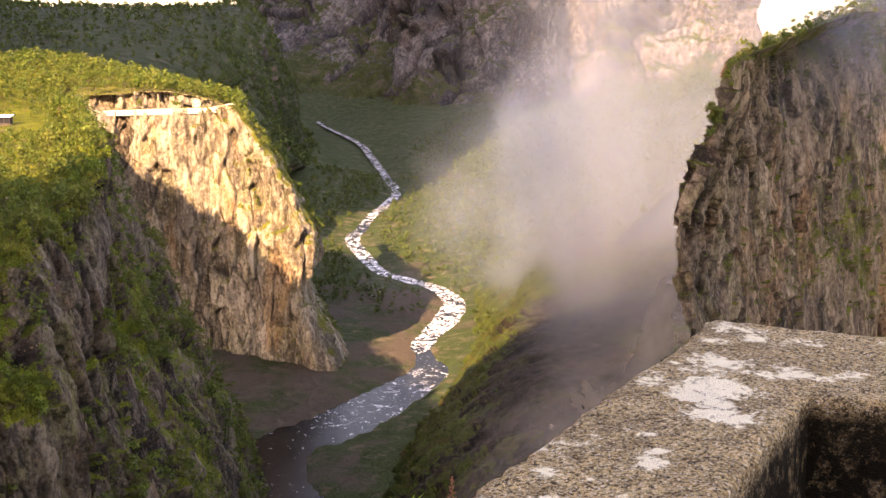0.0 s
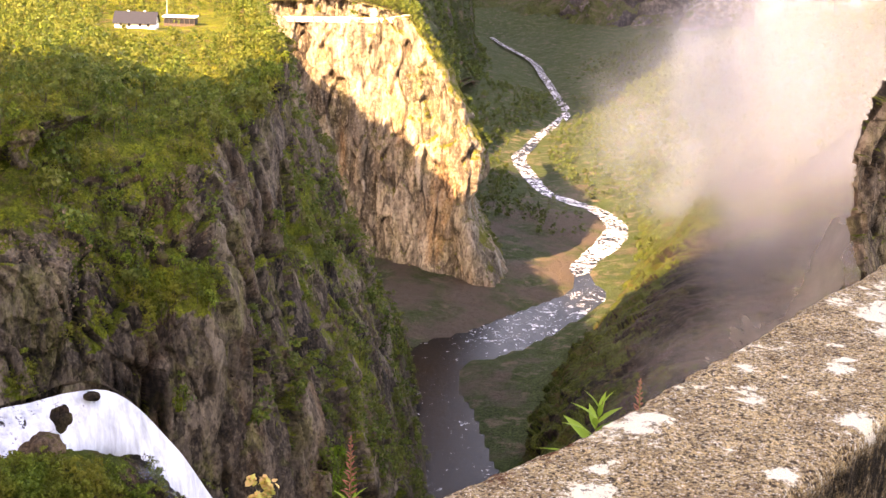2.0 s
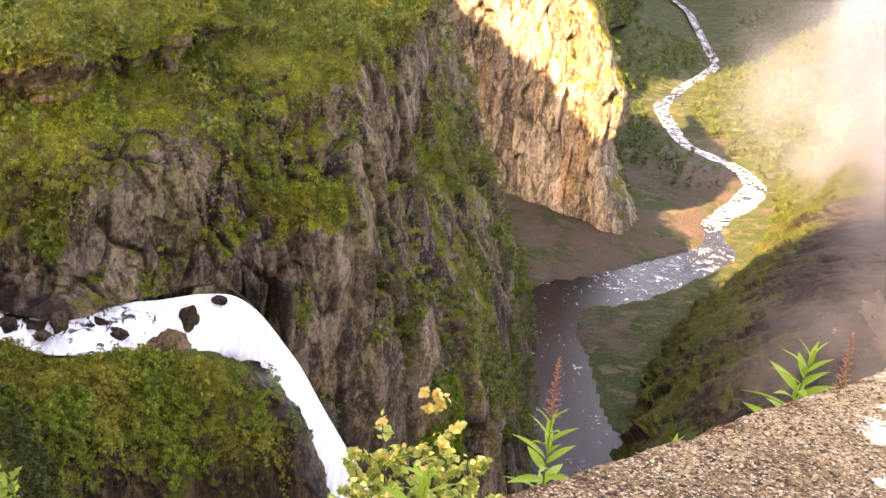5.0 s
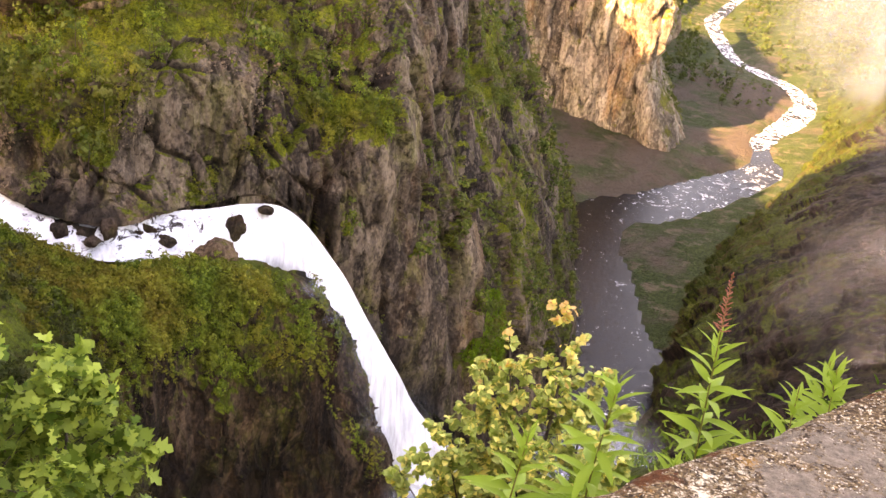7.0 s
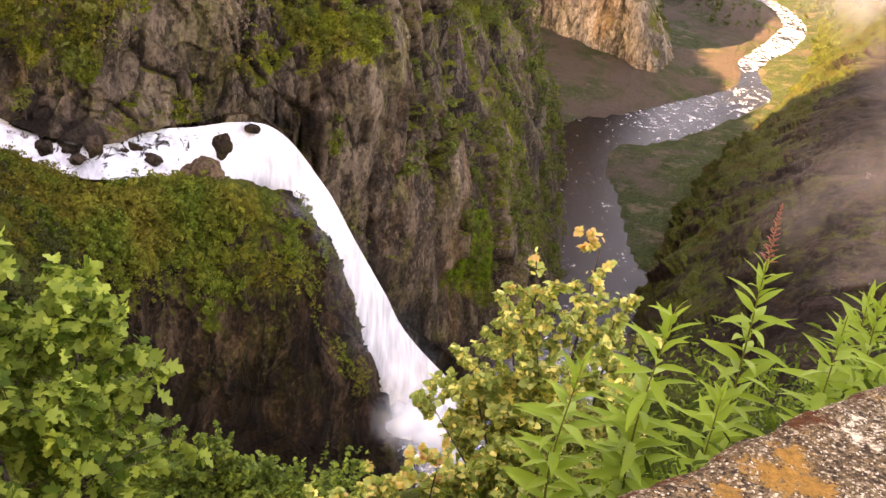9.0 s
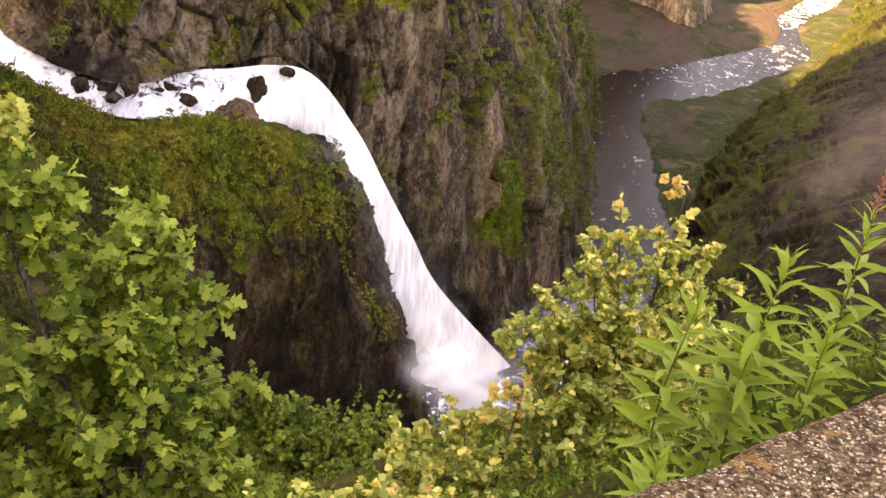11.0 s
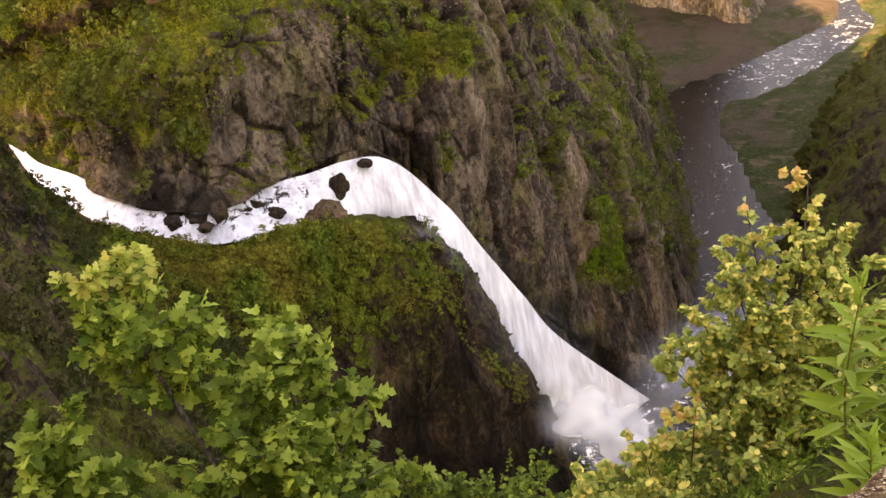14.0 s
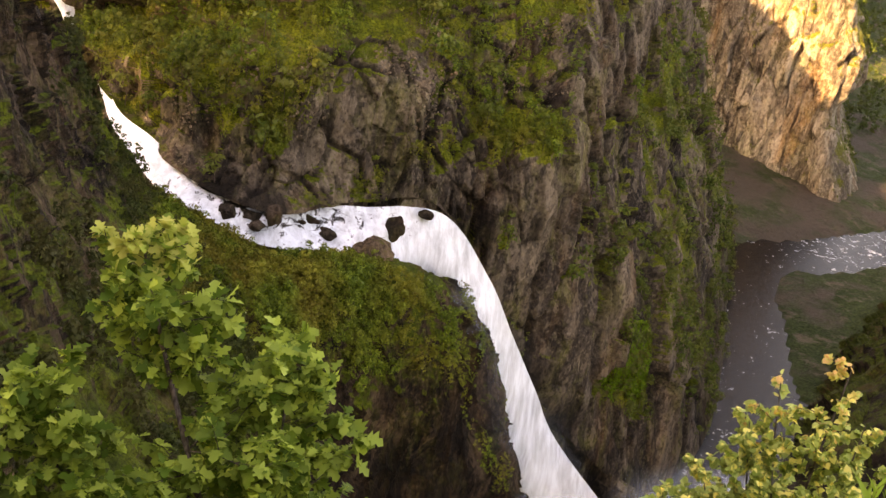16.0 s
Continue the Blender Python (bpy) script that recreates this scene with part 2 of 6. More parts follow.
# Cliff rock, darkened so that part of its shade is in the colour.
rock_shade = terrain("shaded_cliff_rock", rock=(0.085, 0.066, 0.050), dark=(0.013, 0.011, 0.010), pale=(0.27, 0.215, 0.155), green=(0.058, 0.082, 0.008), green2=(0.18, 0.205, 0.018), level=0.5, stand=0.5)
rock_ledge = terrain("ledge_rock", rock=(0.15, 0.110, 0.076), dark=(0.024, 0.019, 0.015), pale=(0.33, 0.26, 0.18), green=(0.045, 0.060, 0.007), green2=(0.13, 0.14, 0.016), level=0.5, size=1.5, stand=1.1)
# Lower cliff rock, set near black so that its colour carries the shade.
rock_wall = terrain("shaded_mossy_rock", rock=(0.026, 0.019, 0.016), dark=(0.008, 0.0065, 0.006), pale=(0.062, 0.047, 0.038), green=(0.036, 0.056, 0.010), green2=(0.080, 0.104, 0.016), level=0.5, size=1.6, stand=0.8)
# Paler counterpart of the cliff rock, part of the sunlight in its colour.
rock_spur = terrain("sunlit_spur_rock", rock=(0.24, 0.205, 0.15), dark=(0.06, 0.050, 0.038), pale=(0.52, 0.46, 0.35), green=(0.10, 0.115, 0.020), green2=(0.20, 0.195, 0.04), level=0.5, size=1.6)
# Knoll and bank rock; the overhang's shade is put into its dark colours.
rock_knoll = terrain("shaded_knoll_rock", rock=(0.036, 0.023, 0.015), dark=(0.006, 0.0045, 0.004), pale=(0.15, 0.105, 0.070), green=(0.036, 0.058, 0.006), green2=(0.105, 0.140, 0.013), level=0.5)
rock_far = terrain("far_rock", rock=(0.115, 0.105, 0.105), dark=(0.035, 0.035, 0.042), pale=(0.30, 0.27, 0.25), green=(0.05, 0.07, 0.02), green2=(0.09, 0.10, 0.035), level=0.5, size=5.0)
green_slope = terrain("green_slope", rock=(0.12, 0.11, 0.10), pale=(0.24, 0.21, 0.18), green=(0.036, 0.056, 0.020), green2=(0.064, 0.082, 0.034), level=0.5, size=2.5)
valley = terrain("valley_ground", green=(0.036, 0.062, 0.018), green2=(0.060, 0.085, 0.028), soil=(0.078, 0.062, 0.045), level=0.5, size=2.0)


def land(name, rows, nr, nc, mat, label, category, cover, amp=2.0, size=14.0, upright=3.0, seed=0, cracks=0.6, detail=5, spots=(), least=0.12, smooth_shade=True, straight=False, calm=0.0):
    """One piece of the landscape: a rugged loft, with the share of plant cover over its net."""
    smooth = loft(rows, nr, nc, straight)
    G, tone, crack = rugged(smooth, amp, size, upright, seed, detail, cracks, least)
    if calm:
        G = smooth + (G - smooth) * np.clip(np.linspace(0, 1 / calm, nr), 0.12, 1)[:, None, None]
    C = np.clip(loft([[(c,) for c in r] for r in cover], nr, nc)[:, :, 0], -0.6, 1.2)
    for place, reach, value in spots:
        w = np.exp(-(np.linalg.norm(smooth - np.array(place), axis=2) / reach) ** 4)
        C = C * (1 - w) + value * w
    me = mesh_from(name, G.reshape(-1, 3), grid_faces(nr, nc), mat, smooth_shade)
    me.attributes.new("cover", "FLOAT", "POINT").data.foreach_set("value", C.ravel().astype(np.float32))
    # Share of wetness by the falls, and of painted shade in the knoll's hollow.
    wet = np.zeros(C.shape)
    for place, reach in DAMP_AND_SHADE:
        wet = np.maximum(wet, np.exp(-(np.linalg.norm(smooth - np.array(place), axis=2) / reach) ** 2))
    me.attributes.new("damp_shade", "FLOAT", "POINT").data.foreach_set("value", wet.ravel().astype(np.float32))
    me.attributes.new("block", "FLOAT", "POINT").data.foreach_set("value", tone.astype(np.float32))
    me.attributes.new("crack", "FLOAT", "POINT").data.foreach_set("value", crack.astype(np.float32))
    tagged(new(name, me), label, category, kind="structure")
    N = surface_normals(smooth)
    N *= np.sign(N[:, :, 2:3] + 1e-9)
    return G, N, C


# ---- large forms ----
# Rock wetted by the falls, and the knoll's hollow where shade is painted.
DAMP_AND_SHADE = [((-84, 188, -92), 9), ((-72, 206, -118), 12), ((-64, 214, -138), 15), ((-56, 226, -156), 18), ((-44, 245, -168), 16), ((-60, 150, -128), 30), ((-74, 128, -112), 24), ((-54, 176, -152), 26), ((-103, 157, -80), 6), ((-112, 158, -79), 6)]

WALL_FOOT = [(-147.7, 168.5, -71.1), (-123.0, 158.9, -76.6), (-101.1, 158.2, -78.2), (-94.5, 176.9, -79.0), (-82.1, 189.4, -81.8), (-65.0, 215.6, -126.4), (-46.5, 259.0, -163.0), (-43.6, 312.0, -165.0), (-70.8, 435.9, -166.0), (-81.1, 449.9, -150.0)]
WALL_BAND = [(-151.3, 172.0, -70.3), (-123.5, 163.5, -71.9), (-104.3, 160.9, -68.2), (-97.6, 175.3, -68.6), (-88.4, 185.5, -71.8), (-76.1, 198.2, -85.8), (-65.6, 224.8, -100.5), (-57.0, 283.3, -120.4), (-78.6, 391.7, -121.7), (-101.5, 468.7, -129.8)]
WALL_BROW = [(-157.9, 175.5, -67.1), (-127.3, 165.7, -62.7), (-103.7, 164.8, -57.9), (-98.8, 178.1, -56.7), (-89.6, 189.3, -60.1), (-82.7, 202.0, -62.6), (-73.0, 213.7, -65.5), (-76.9, 273.5, -79.0), (-89.2, 363.8, -78.5), (-112.5, 466.1, -93.4)]
WALL_EDGE = [(-171.0, 185.2, -66.2), (-138.2, 178.7, -55.9), (-114.1, 178.4, -47.7), (-107.5, 193.8, -44.7), (-99.6, 208.9, -41.0), (-84.2, 237.9, -41.9), (-82.8, 272.9, -42.6), (-88.0, 312.4, -36.4), (-100.3, 350.6, -41.2), (-142.8, 478.8, -40.5)]
WALL_TOP = [(-190.7, 199.6, -61.8), (-155.1, 195.9, -48.5), (-129.8, 196.8, -39.7), (-122.5, 215.2, -36.8), (-112.5, 236.0, -35.2), (-127.4, 314.3, -42.6), (-112.9, 336.5, -43.5), (-115.0, 382.8, -42.0), (-122.5, 411.8, -42.2), (-151.8, 491.7, -38.9)]
WALL_BACK = [(-393.4, 398.8, -95.2), (-348.2, 438.5, -82.2), (-309.3, 466.5, -72.4), (-272.1, 466.1, -43.4), (-245.9, 480.4, -41.9), (-222.1, 491.8, -41.9), (-197.0, 502.4, -41.9), (-175.0, 510.5, -41.6), (-166.0, 513.5, -41.5), (-165.2, 519.0, -40.7)]
WALL = [WALL_FOOT, WALL_BAND, WALL_BROW, WALL_EDGE, WALL_TOP, WALL_BACK]
GREEN_SPOTS = [((-116.8, 162.4, -65.6), 4.7, 0.90), ((-105.0, 161.4, -65.2), 5.4, 0.95), ((-94.2, 177.9, -77.0), 3.9, 1.00), ((-86.7, 187.9, -69.5), 4.2, 1.05), ((-81.5, 200.5, -65.7), 6.0, 0.85), ((-73.3, 205.9, -67.4), 4.4, 0.90), ((-56.5, 246.0, -125.0), 10.0, 1.20), ((-53.8, 251.5, -134.0), 6.5, 1.15), ((-53.7, 300.3, -134.2), 8.0, 0.90), ((-52.4, 322.0, -147.0), 8.0, 0.90), ((-56.8, 325.2, -137.9), 7.0, 0.80), ((-84.7, 328.8, -74.3), 11.1, 0.75), ((-70.7, 283.2, -95.6), 9.2, 0.60), ((-77.5, 297.5, -85.1), 7.8, 0.60), ((-76.0, 198.1, -86.4), 1.6, 0.90), ((-62.5, 306.4, -117.0), 7.1, 0.75), ((-62.6, 241.4, -122.0), 3.9, 0.60)]
BARE_SPOTS = [((-121.1, 160.8, -74.7), 4.8, -0.20), ((-107.1, 158.0, -74.8), 5.5, -0.30), ((-99.7, 164.9, -72.5), 5.5, -0.30), ((-98.5, 173.1, -69.1), 3.8, -0.20), ((-96.4, 177.6, -63.6), 5.0, -0.40), ((-95.9, 182.0, -57.5), 3.2, -0.30), ((-90.7, 186.0, -61.4), 3.5, -0.20), ((-80.9, 193.2, -76.4), 3.6, -0.20), ((-75.7, 200.3, -77.6), 5.6, -0.30), ((-71.5, 206.8, -91.6), 7.6, -0.20), ((-66.6, 222.3, -108.3), 9.0, -0.20), ((-71.6, 236.9, -77.9), 6.1, -0.40), ((-75.7, 244.5, -64.1), 6.2, -0.50), ((-77.0, 235.6, -50.1), 5.9, -0.50), ((-75.6, 212.3, -59.8), 2.2, -0.30), ((-62.6, 238.5, -101.1), 6.3, 0.00), ((-68.5, 213.3, -84.1), 6.4, -0.30), ((-66.3, 216.0, -121.6), 6.8, -0.20), ((-61.7, 254.8, -147.6), 8.0, -0.30), ((-51.6, 283.8, -154.4), 8.7, -0.30)]
RUBBLE = [((-90.5, 185.9, -61.8), 2.6), ((-90.1, 192.4, -57.5), 2.5), ((-95.1, 194.8, -50.9), 2.7), ((-75.8, 213.8, -58.6), 1.7), ((-80.1, 218.4, -50.3), 1.5), ((-100.2, 166.9, -62.5), 2.5), ((-114.1, 166.2, -57.5), 2.3), ((-135.7, 172.5, -59.7), 2.7), ((-123.5, 163.8, -67.8), 2.0), ((-96.4, 185.0, -55.2), 2.2), ((-83.4, 205.9, -56.8), 2.3), ((-102.6, 168.8, -55.2), 2.3)]
wall_grid = land("cliff_wall", WALL, 360, 640, rock_shade, "shaded grey cliff with mossy ledges and a wooded plateau", "cliff", [[.3,.1,.0,.1,.05,.1,.15,.25,.4,.5], [.4,.2,.0,.0,.2,.15,.2,.3,.4,.2], [.7,.65,.4,.2,.25,.35,.2,.3,.4,.0], [.8,.75,.7,.65,.6,.6,.4,.3,.4,.3], [.85]*10, [.95]*10], 3.4, 17, upright=2.0, seed=3, detail=6, calm=0.10, least=0.3, spots=GREEN_SPOTS + BARE_SPOTS)

land("wall_foot", [[(x * 1.03, y * 1.03, -178.0) for x, y, z in WALL[0]], [(x * 1.015, y * 1.015, (z - 178.0) / 2) for x, y, z in WALL[0]], [(x * 1.012, y * 1.012, z - 0.5) for x, y, z in WALL[0]]], 90, 400, rock_shade, "dark wet rock at the foot of the cliff", "cliff", [[.1] * 10] * 3, 2.0, 14, seed=27, smooth_shade=False)

SPUR_1 = [(-160.4, 557.4, -129.7), (-121.3, 556.9, -151.5), (-94.2, 552.0, -162.6), (-75.0, 546.9, -167.4), (-45.1, 554.2, -163.2), (-63.1, 717.2, -181.0)]
SPUR_2 = [(-161.7, 559.1, -97.7), (-123.4, 559.5, -124.8), (-96.4, 554.7, -134.5), (-77.2, 549.6, -138.7), (-63.3, 556.4, -129.5), (-84.4, 715.0, -149.0)]
SPUR_3 = [(-163.7, 561.6, -71.5), (-132.9, 560.5, -92.6), (-106.0, 557.0, -97.3), (-82.1, 553.9, -102.1), (-59.1, 562.9, -107.8), (-85.6, 714.9, -124.9)]
SPUR_4 = [(-168.5, 563.3, -55.9), (-140.0, 562.9, -63.7), (-113.2, 559.7, -66.0), (-89.8, 558.8, -71.1), (-73.2, 567.3, -76.2), (-101.2, 712.9, -90.7)]
SPUR_5 = [(-178.7, 564.4, -46.3), (-145.1, 565.7, -45.4), (-123.4, 562.6, -44.9), (-102.2, 560.8, -44.2), (-94.3, 572.3, -45.2), (-118.0, 710.3, -57.3)]
SPUR_6 = [(-180.5, 570.1, -46.0), (-146.5, 571.5, -45.1), (-124.7, 568.5, -44.6), (-107.3, 566.9, -44.2), (-99.3, 581.6, -44.5), (-121.2, 709.7, -55.3)]
SPUR_7 = [(-185.8, 571.6, -38.8), (-154.3, 572.6, -37.8), (-132.5, 569.8, -36.6), (-116.5, 568.2, -38.6), (-103.5, 582.9, -42.8), (-124.4, 719.3, -54.8)]
SPUR_8 = [(-188.7, 575.9, -38.0), (-156.1, 577.3, -37.0), (-133.8, 574.6, -35.8), (-118.2, 574.0, -37.9), (-105.4, 590.7, -42.8), (-125.1, 721.2, -54.9)]
SPUR_9 = [(-220.9, 664.2, -27.8), (-184.6, 664.8, -29.9), (-156.6, 661.7, -35.8), (-137.3, 655.8, -40.9), (-121.8, 669.0, -48.5), (-127.7, 728.9, -55.2)]
SPUR = [SPUR_1, SPUR_2, SPUR_3, SPUR_4, SPUR_5, SPUR_6, SPUR_7, SPUR_8, SPUR_9]
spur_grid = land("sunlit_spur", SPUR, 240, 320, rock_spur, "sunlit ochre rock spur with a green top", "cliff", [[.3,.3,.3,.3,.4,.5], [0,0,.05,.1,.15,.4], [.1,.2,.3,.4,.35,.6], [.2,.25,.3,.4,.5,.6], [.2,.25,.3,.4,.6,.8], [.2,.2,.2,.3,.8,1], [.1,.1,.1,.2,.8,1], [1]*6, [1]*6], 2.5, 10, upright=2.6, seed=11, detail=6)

KNOLL_BACK = [(-117.7, 149.1, -81.8), (-103.0, 159.4, -88.8), (-91.9, 173.1, -91.0), (-78.5, 186.5, -100.0), (-73.6, 197.4, -121.6), (-67.0, 204.0, -142.6), (-60.4, 210.7, -160.0)]
KNOLL_CREST = [(-113.6, 144.7, -77.4), (-99.4, 154.6, -84.1), (-87.9, 165.1, -82.8), (-74.4, 178.7, -89.3), (-67.1, 188.0, -108.1), (-61.4, 196.3, -130.4), (-56.6, 203.4, -150.0)]
KNOLL_BROW = [(-100.4, 124.5, -73.3), (-88.4, 137.8, -79.8), (-80.3, 151.7, -81.7), (-69.6, 165.6, -93.2), (-64.0, 175.0, -112.8), (-59.0, 189.3, -133.8), (-55.3, 201.7, -154.6)]
KNOLL_FACE = [(-89.2, 105.0, -73.6), (-82.5, 123.5, -84.9), (-77.7, 143.8, -99.3), (-72.5, 159.7, -114.5), (-64.1, 170.7, -128.0), (-57.2, 185.6, -144.0), (-53.0, 198.2, -160.8)]
KNOLL_HOLLOW = [(-81.0, 85.5, -81.1), (-81.6, 111.0, -103.5), (-80.0, 139.7, -123.4), (-73.8, 161.3, -141.1), (-62.9, 173.3, -153.2), (-53.6, 188.8, -170.3), (-49.5, 201.2, -185.8)]
KNOLL_BASE = [(-76.1, 69.4, -92.7), (-84.5, 100.2, -130.0), (-88.3, 136.0, -164.9), (-78.9, 165.6, -188.4), (-63.1, 179.6, -197.7), (-48.6, 196.3, -209.9), (-41.8, 209.0, -210.4)]
KNOLL = [KNOLL_BACK, KNOLL_CREST, KNOLL_BROW, KNOLL_FACE, KNOLL_HOLLOW, KNOLL_BASE]
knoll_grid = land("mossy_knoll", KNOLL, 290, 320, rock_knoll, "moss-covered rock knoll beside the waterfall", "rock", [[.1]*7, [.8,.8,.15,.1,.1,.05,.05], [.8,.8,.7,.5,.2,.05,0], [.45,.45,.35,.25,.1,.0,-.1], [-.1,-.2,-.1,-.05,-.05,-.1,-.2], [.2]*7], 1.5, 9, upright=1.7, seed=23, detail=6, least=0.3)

land("knoll_foot", [[(x * 1.01, y * 1.01, -178.0) for x, y, z in KNOLL[0]], [(x * 0.995, y * 0.995, z - 1.0) for x, y, z in KNOLL[0]]], 60, 200, rock_knoll, "dark wet rock below the knoll", "cliff", [[.1] * 7] * 2, 1.0, 10, seed=25, smooth_shade=False)

BANK = [
    [(-139.0, 150.8, -57.5), (-132.4, 149.9, -70.7), (-119.8, 150.0, -82.4), (-103.3, 156.8, -89.1), (-91.7, 154.5, -94.6), (-70.1, 120.8, -101.6)],
    [(-130.5, 138.2, -50.5), (-124.6, 138.1, -60.9), (-117.3, 140.4, -71.2), (-104.1, 146.6, -81.6), (-90.1, 137.9, -85.7), (-64.2, 101.0, -87.7)],
    [(-115.6, 117.9, -43.0), (-110.4, 116.0, -52.7), (-100.1, 111.7, -61.1), (-87.9, 108.9, -67.7), (-73.5, 94.7, -68.9), (-53.7, 72.1, -69.4)],
    [(-95.3, 88.7, -30.9), (-90.8, 86.2, -40.5), (-82.1, 80.8, -48.4), (-72.7, 75.9, -55.4), (-62.9, 67.2, -57.6), (-48.6, 53.2, -58.1)],
    [(-72.4, 54.2, -16.3), (-67.6, 52.2, -26.0), (-63.2, 49.7, -33.9), (-56.7, 45.0, -39.9), (-49.8, 40.7, -42.9), (-39.7, 34.0, -45.2)],
]
bank_grid = land("near_bank", BANK, 220, 220, rock_knoll, "steep bank of rock and shrubs in colours darkened for shade", "slope", [[.6]*6, [.4,.3,.4,.6,.7,.6], [.3,.15,.3,.4,.5,.5], [.25,.15,.25,.3,.4,.5], [.4]*6], 1.5, 9, upright=1.6, seed=29)

GORGE = [
    [(-188.5, 182.3, -98.8), (-181.2, 189.4, -95.5), (-175.2, 194.9, -92.2), (-166.3, 202.4, -88.5)],
    [(-193.9, 185.3, -80.6), (-186.6, 192.5, -78.5), (-180.7, 198.0, -76.4), (-172.8, 204.8, -74.0)],
    [(-205.1, 190.9, -64.4), (-197.1, 199.1, -62.0), (-191.7, 206.9, -60.1), (-189.8, 219.3, -59.3)],
    [(-245.2, 221.3, -57.0), (-236.3, 230.7, -54.0), (-230.2, 243.6, -51.7), (-225.3, 254.7, -50.9)]]
land("upper_gorge", GORGE, 80, 80, rock_shade, "dark rock wall behind the upper cascade", "cliff", [[.3] * 4, [.4] * 4, [.6] * 4, [.9] * 4], 2.0, 12, upright=2.0, seed=31, smooth_shade=False)

RIGHT_1 = [(89.0, 323.0, -216.9), (52.7, 219.8, -147.6), (63.2, 242.9, -163.1), (70.1, 269.0, -180.6), (101.2, 308.8, -207.4), (146.6, 366.8, -246.3), (221.7, 425.7, -273.7)]
RIGHT_2 = [(83.3, 324.5, -104.5), (49.2, 220.6, -73.3), (59.2, 243.9, -81.0), (66.5, 269.9, -95.2), (96.3, 310.4, -112.6), (140.1, 369.3, -137.8), (213.5, 429.9, -160.4)]
RIGHT_3 = [(77.6, 327.9, -76.3), (45.4, 223.4, -52.0), (54.9, 247.0, -57.5), (65.6, 272.2, -68.7), (95.1, 312.9, -78.9), (138.1, 372.2, -93.9), (210.6, 433.6, -109.4)]
RIGHT_4 = [(75.8, 330.4, -57.7), (44.4, 225.7, -40.0), (53.7, 249.3, -44.1), (65.1, 274.4, -51.9), (92.0, 315.9, -61.2), (137.5, 374.6, -72.6), (209.6, 436.3, -84.6)]
RIGHT_5 = [(81.3, 331.2, -40.6), (48.3, 226.9, -28.4), (58.0, 250.4, -31.3), (64.6, 276.5, -36.5), (91.6, 318.1, -42.0), (136.7, 377.0, -49.8), (208.3, 439.1, -55.9)]
RIGHT_6 = [(86.8, 333.9, -25.4), (52.4, 230.1, -18.6), (62.4, 253.4, -20.5), (64.9, 280.6, -22.0), (91.7, 322.2, -23.0), (136.7, 381.2, -27.3), (207.9, 443.7, -27.7)]
RIGHT_7 = [(90.1, 339.2, -14.2), (55.0, 235.7, -9.5), (65.2, 258.9, -10.5), (67.8, 286.1, -11.0), (92.8, 328.1, -12.4), (138.1, 387.1, -16.7), (209.4, 449.6, -13.7)]
RIGHT_8 = [(103.9, 365.5, -11.5), (66.3, 262.8, -8.5), (77.3, 285.7, -9.2), (83.7, 312.0, -7.2), (107.8, 354.0, -5.7), (153.3, 412.4, 1.5), (228.4, 472.7, 13.1)]
RIGHT_9 = [(155.8, 427.5, 0.4), (109.2, 328.3, 0.3), (122.8, 350.1, 0.4), (130.9, 375.8, 3.7), (162.6, 414.2, 11.5), (206.0, 472.0, 21.4), (288.1, 526.3, 33.1)]
RIGHT = [RIGHT_1, RIGHT_2, RIGHT_3, RIGHT_4, RIGHT_5, RIGHT_6, RIGHT_7, RIGHT_8, RIGHT_9]
right_grid = land("right_cliff", RIGHT, 240, 280, rock_ledge, "tall dark grey cliff with grassy ledges", "cliff", [[.2]*7, [.2]*7, [.1,.1,.1,.1,.45,.35,.4], [.1,0,0,.1,.55,.55,.4], [.1,0,0,0.05,.3,.6,.5], [.1,.1,.1,0,.1,.25,.3], [.5,.5,.5,.4,.4,.5,.6], [1]*7, [1]*7], 1.9, 11, upright=1.4, seed=41, detail=6, straight=True, smooth_shade=False)

LOWER_1 = [(20.1, 723.5, -166.0), (15.4, 599.5, -164.0), (4.7, 515.2, -163.0), (-8.9, 449.4, -163.0), (-18.5, 402.7, -163.0), (-20.1, 348.7, -163.0), (-18.6, 297.2, -163.0), (-11.2, 213.9, -163.0)]
LOWER_2 = [(28.7, 724.4, -158.0), (25.2, 608.6, -156.0), (11.7, 515.2, -154.0), (-1.9, 448.2, -152.0), (-10.3, 400.7, -150.0), (-12.9, 344.0, -148.0), (-10.7, 274.7, -146.0), (-4.0, 193.8, -146.0)]
LOWER_3 = [(46.6, 730.2, -148.0), (43.5, 644.6, -144.0), (27.5, 539.2, -140.0), (15.5, 465.5, -136.0), (8.3, 406.5, -134.0), (4.9, 345.0, -132.0), (4.1, 271.8, -132.0), (6.9, 187.0, -132.0)]
LOWER_4 = [(77.5, 743.9, -136.0), (65.1, 665.5, -130.0), (54.3, 586.5, -126.0), (44.4, 500.2, -122.0), (36.1, 416.8, -118.0), (30.0, 348.2, -116.0), (23.8, 259.3, -116.0), (20.7, 177.4, -116.0)]
LOWER_5 = [(136.0, 729.7, -124.0), (129.0, 657.4, -118.0), (120.5, 577.6, -112.0), (114.4, 506.5, -108.0), (105.6, 428.9, -104.0), (94.8, 354.6, -100.0), (85.1, 283.6, -100.0), (72.5, 209.2, -100.0)]
LOWER = [LOWER_1, LOWER_2, LOWER_3, LOWER_4, LOWER_5]
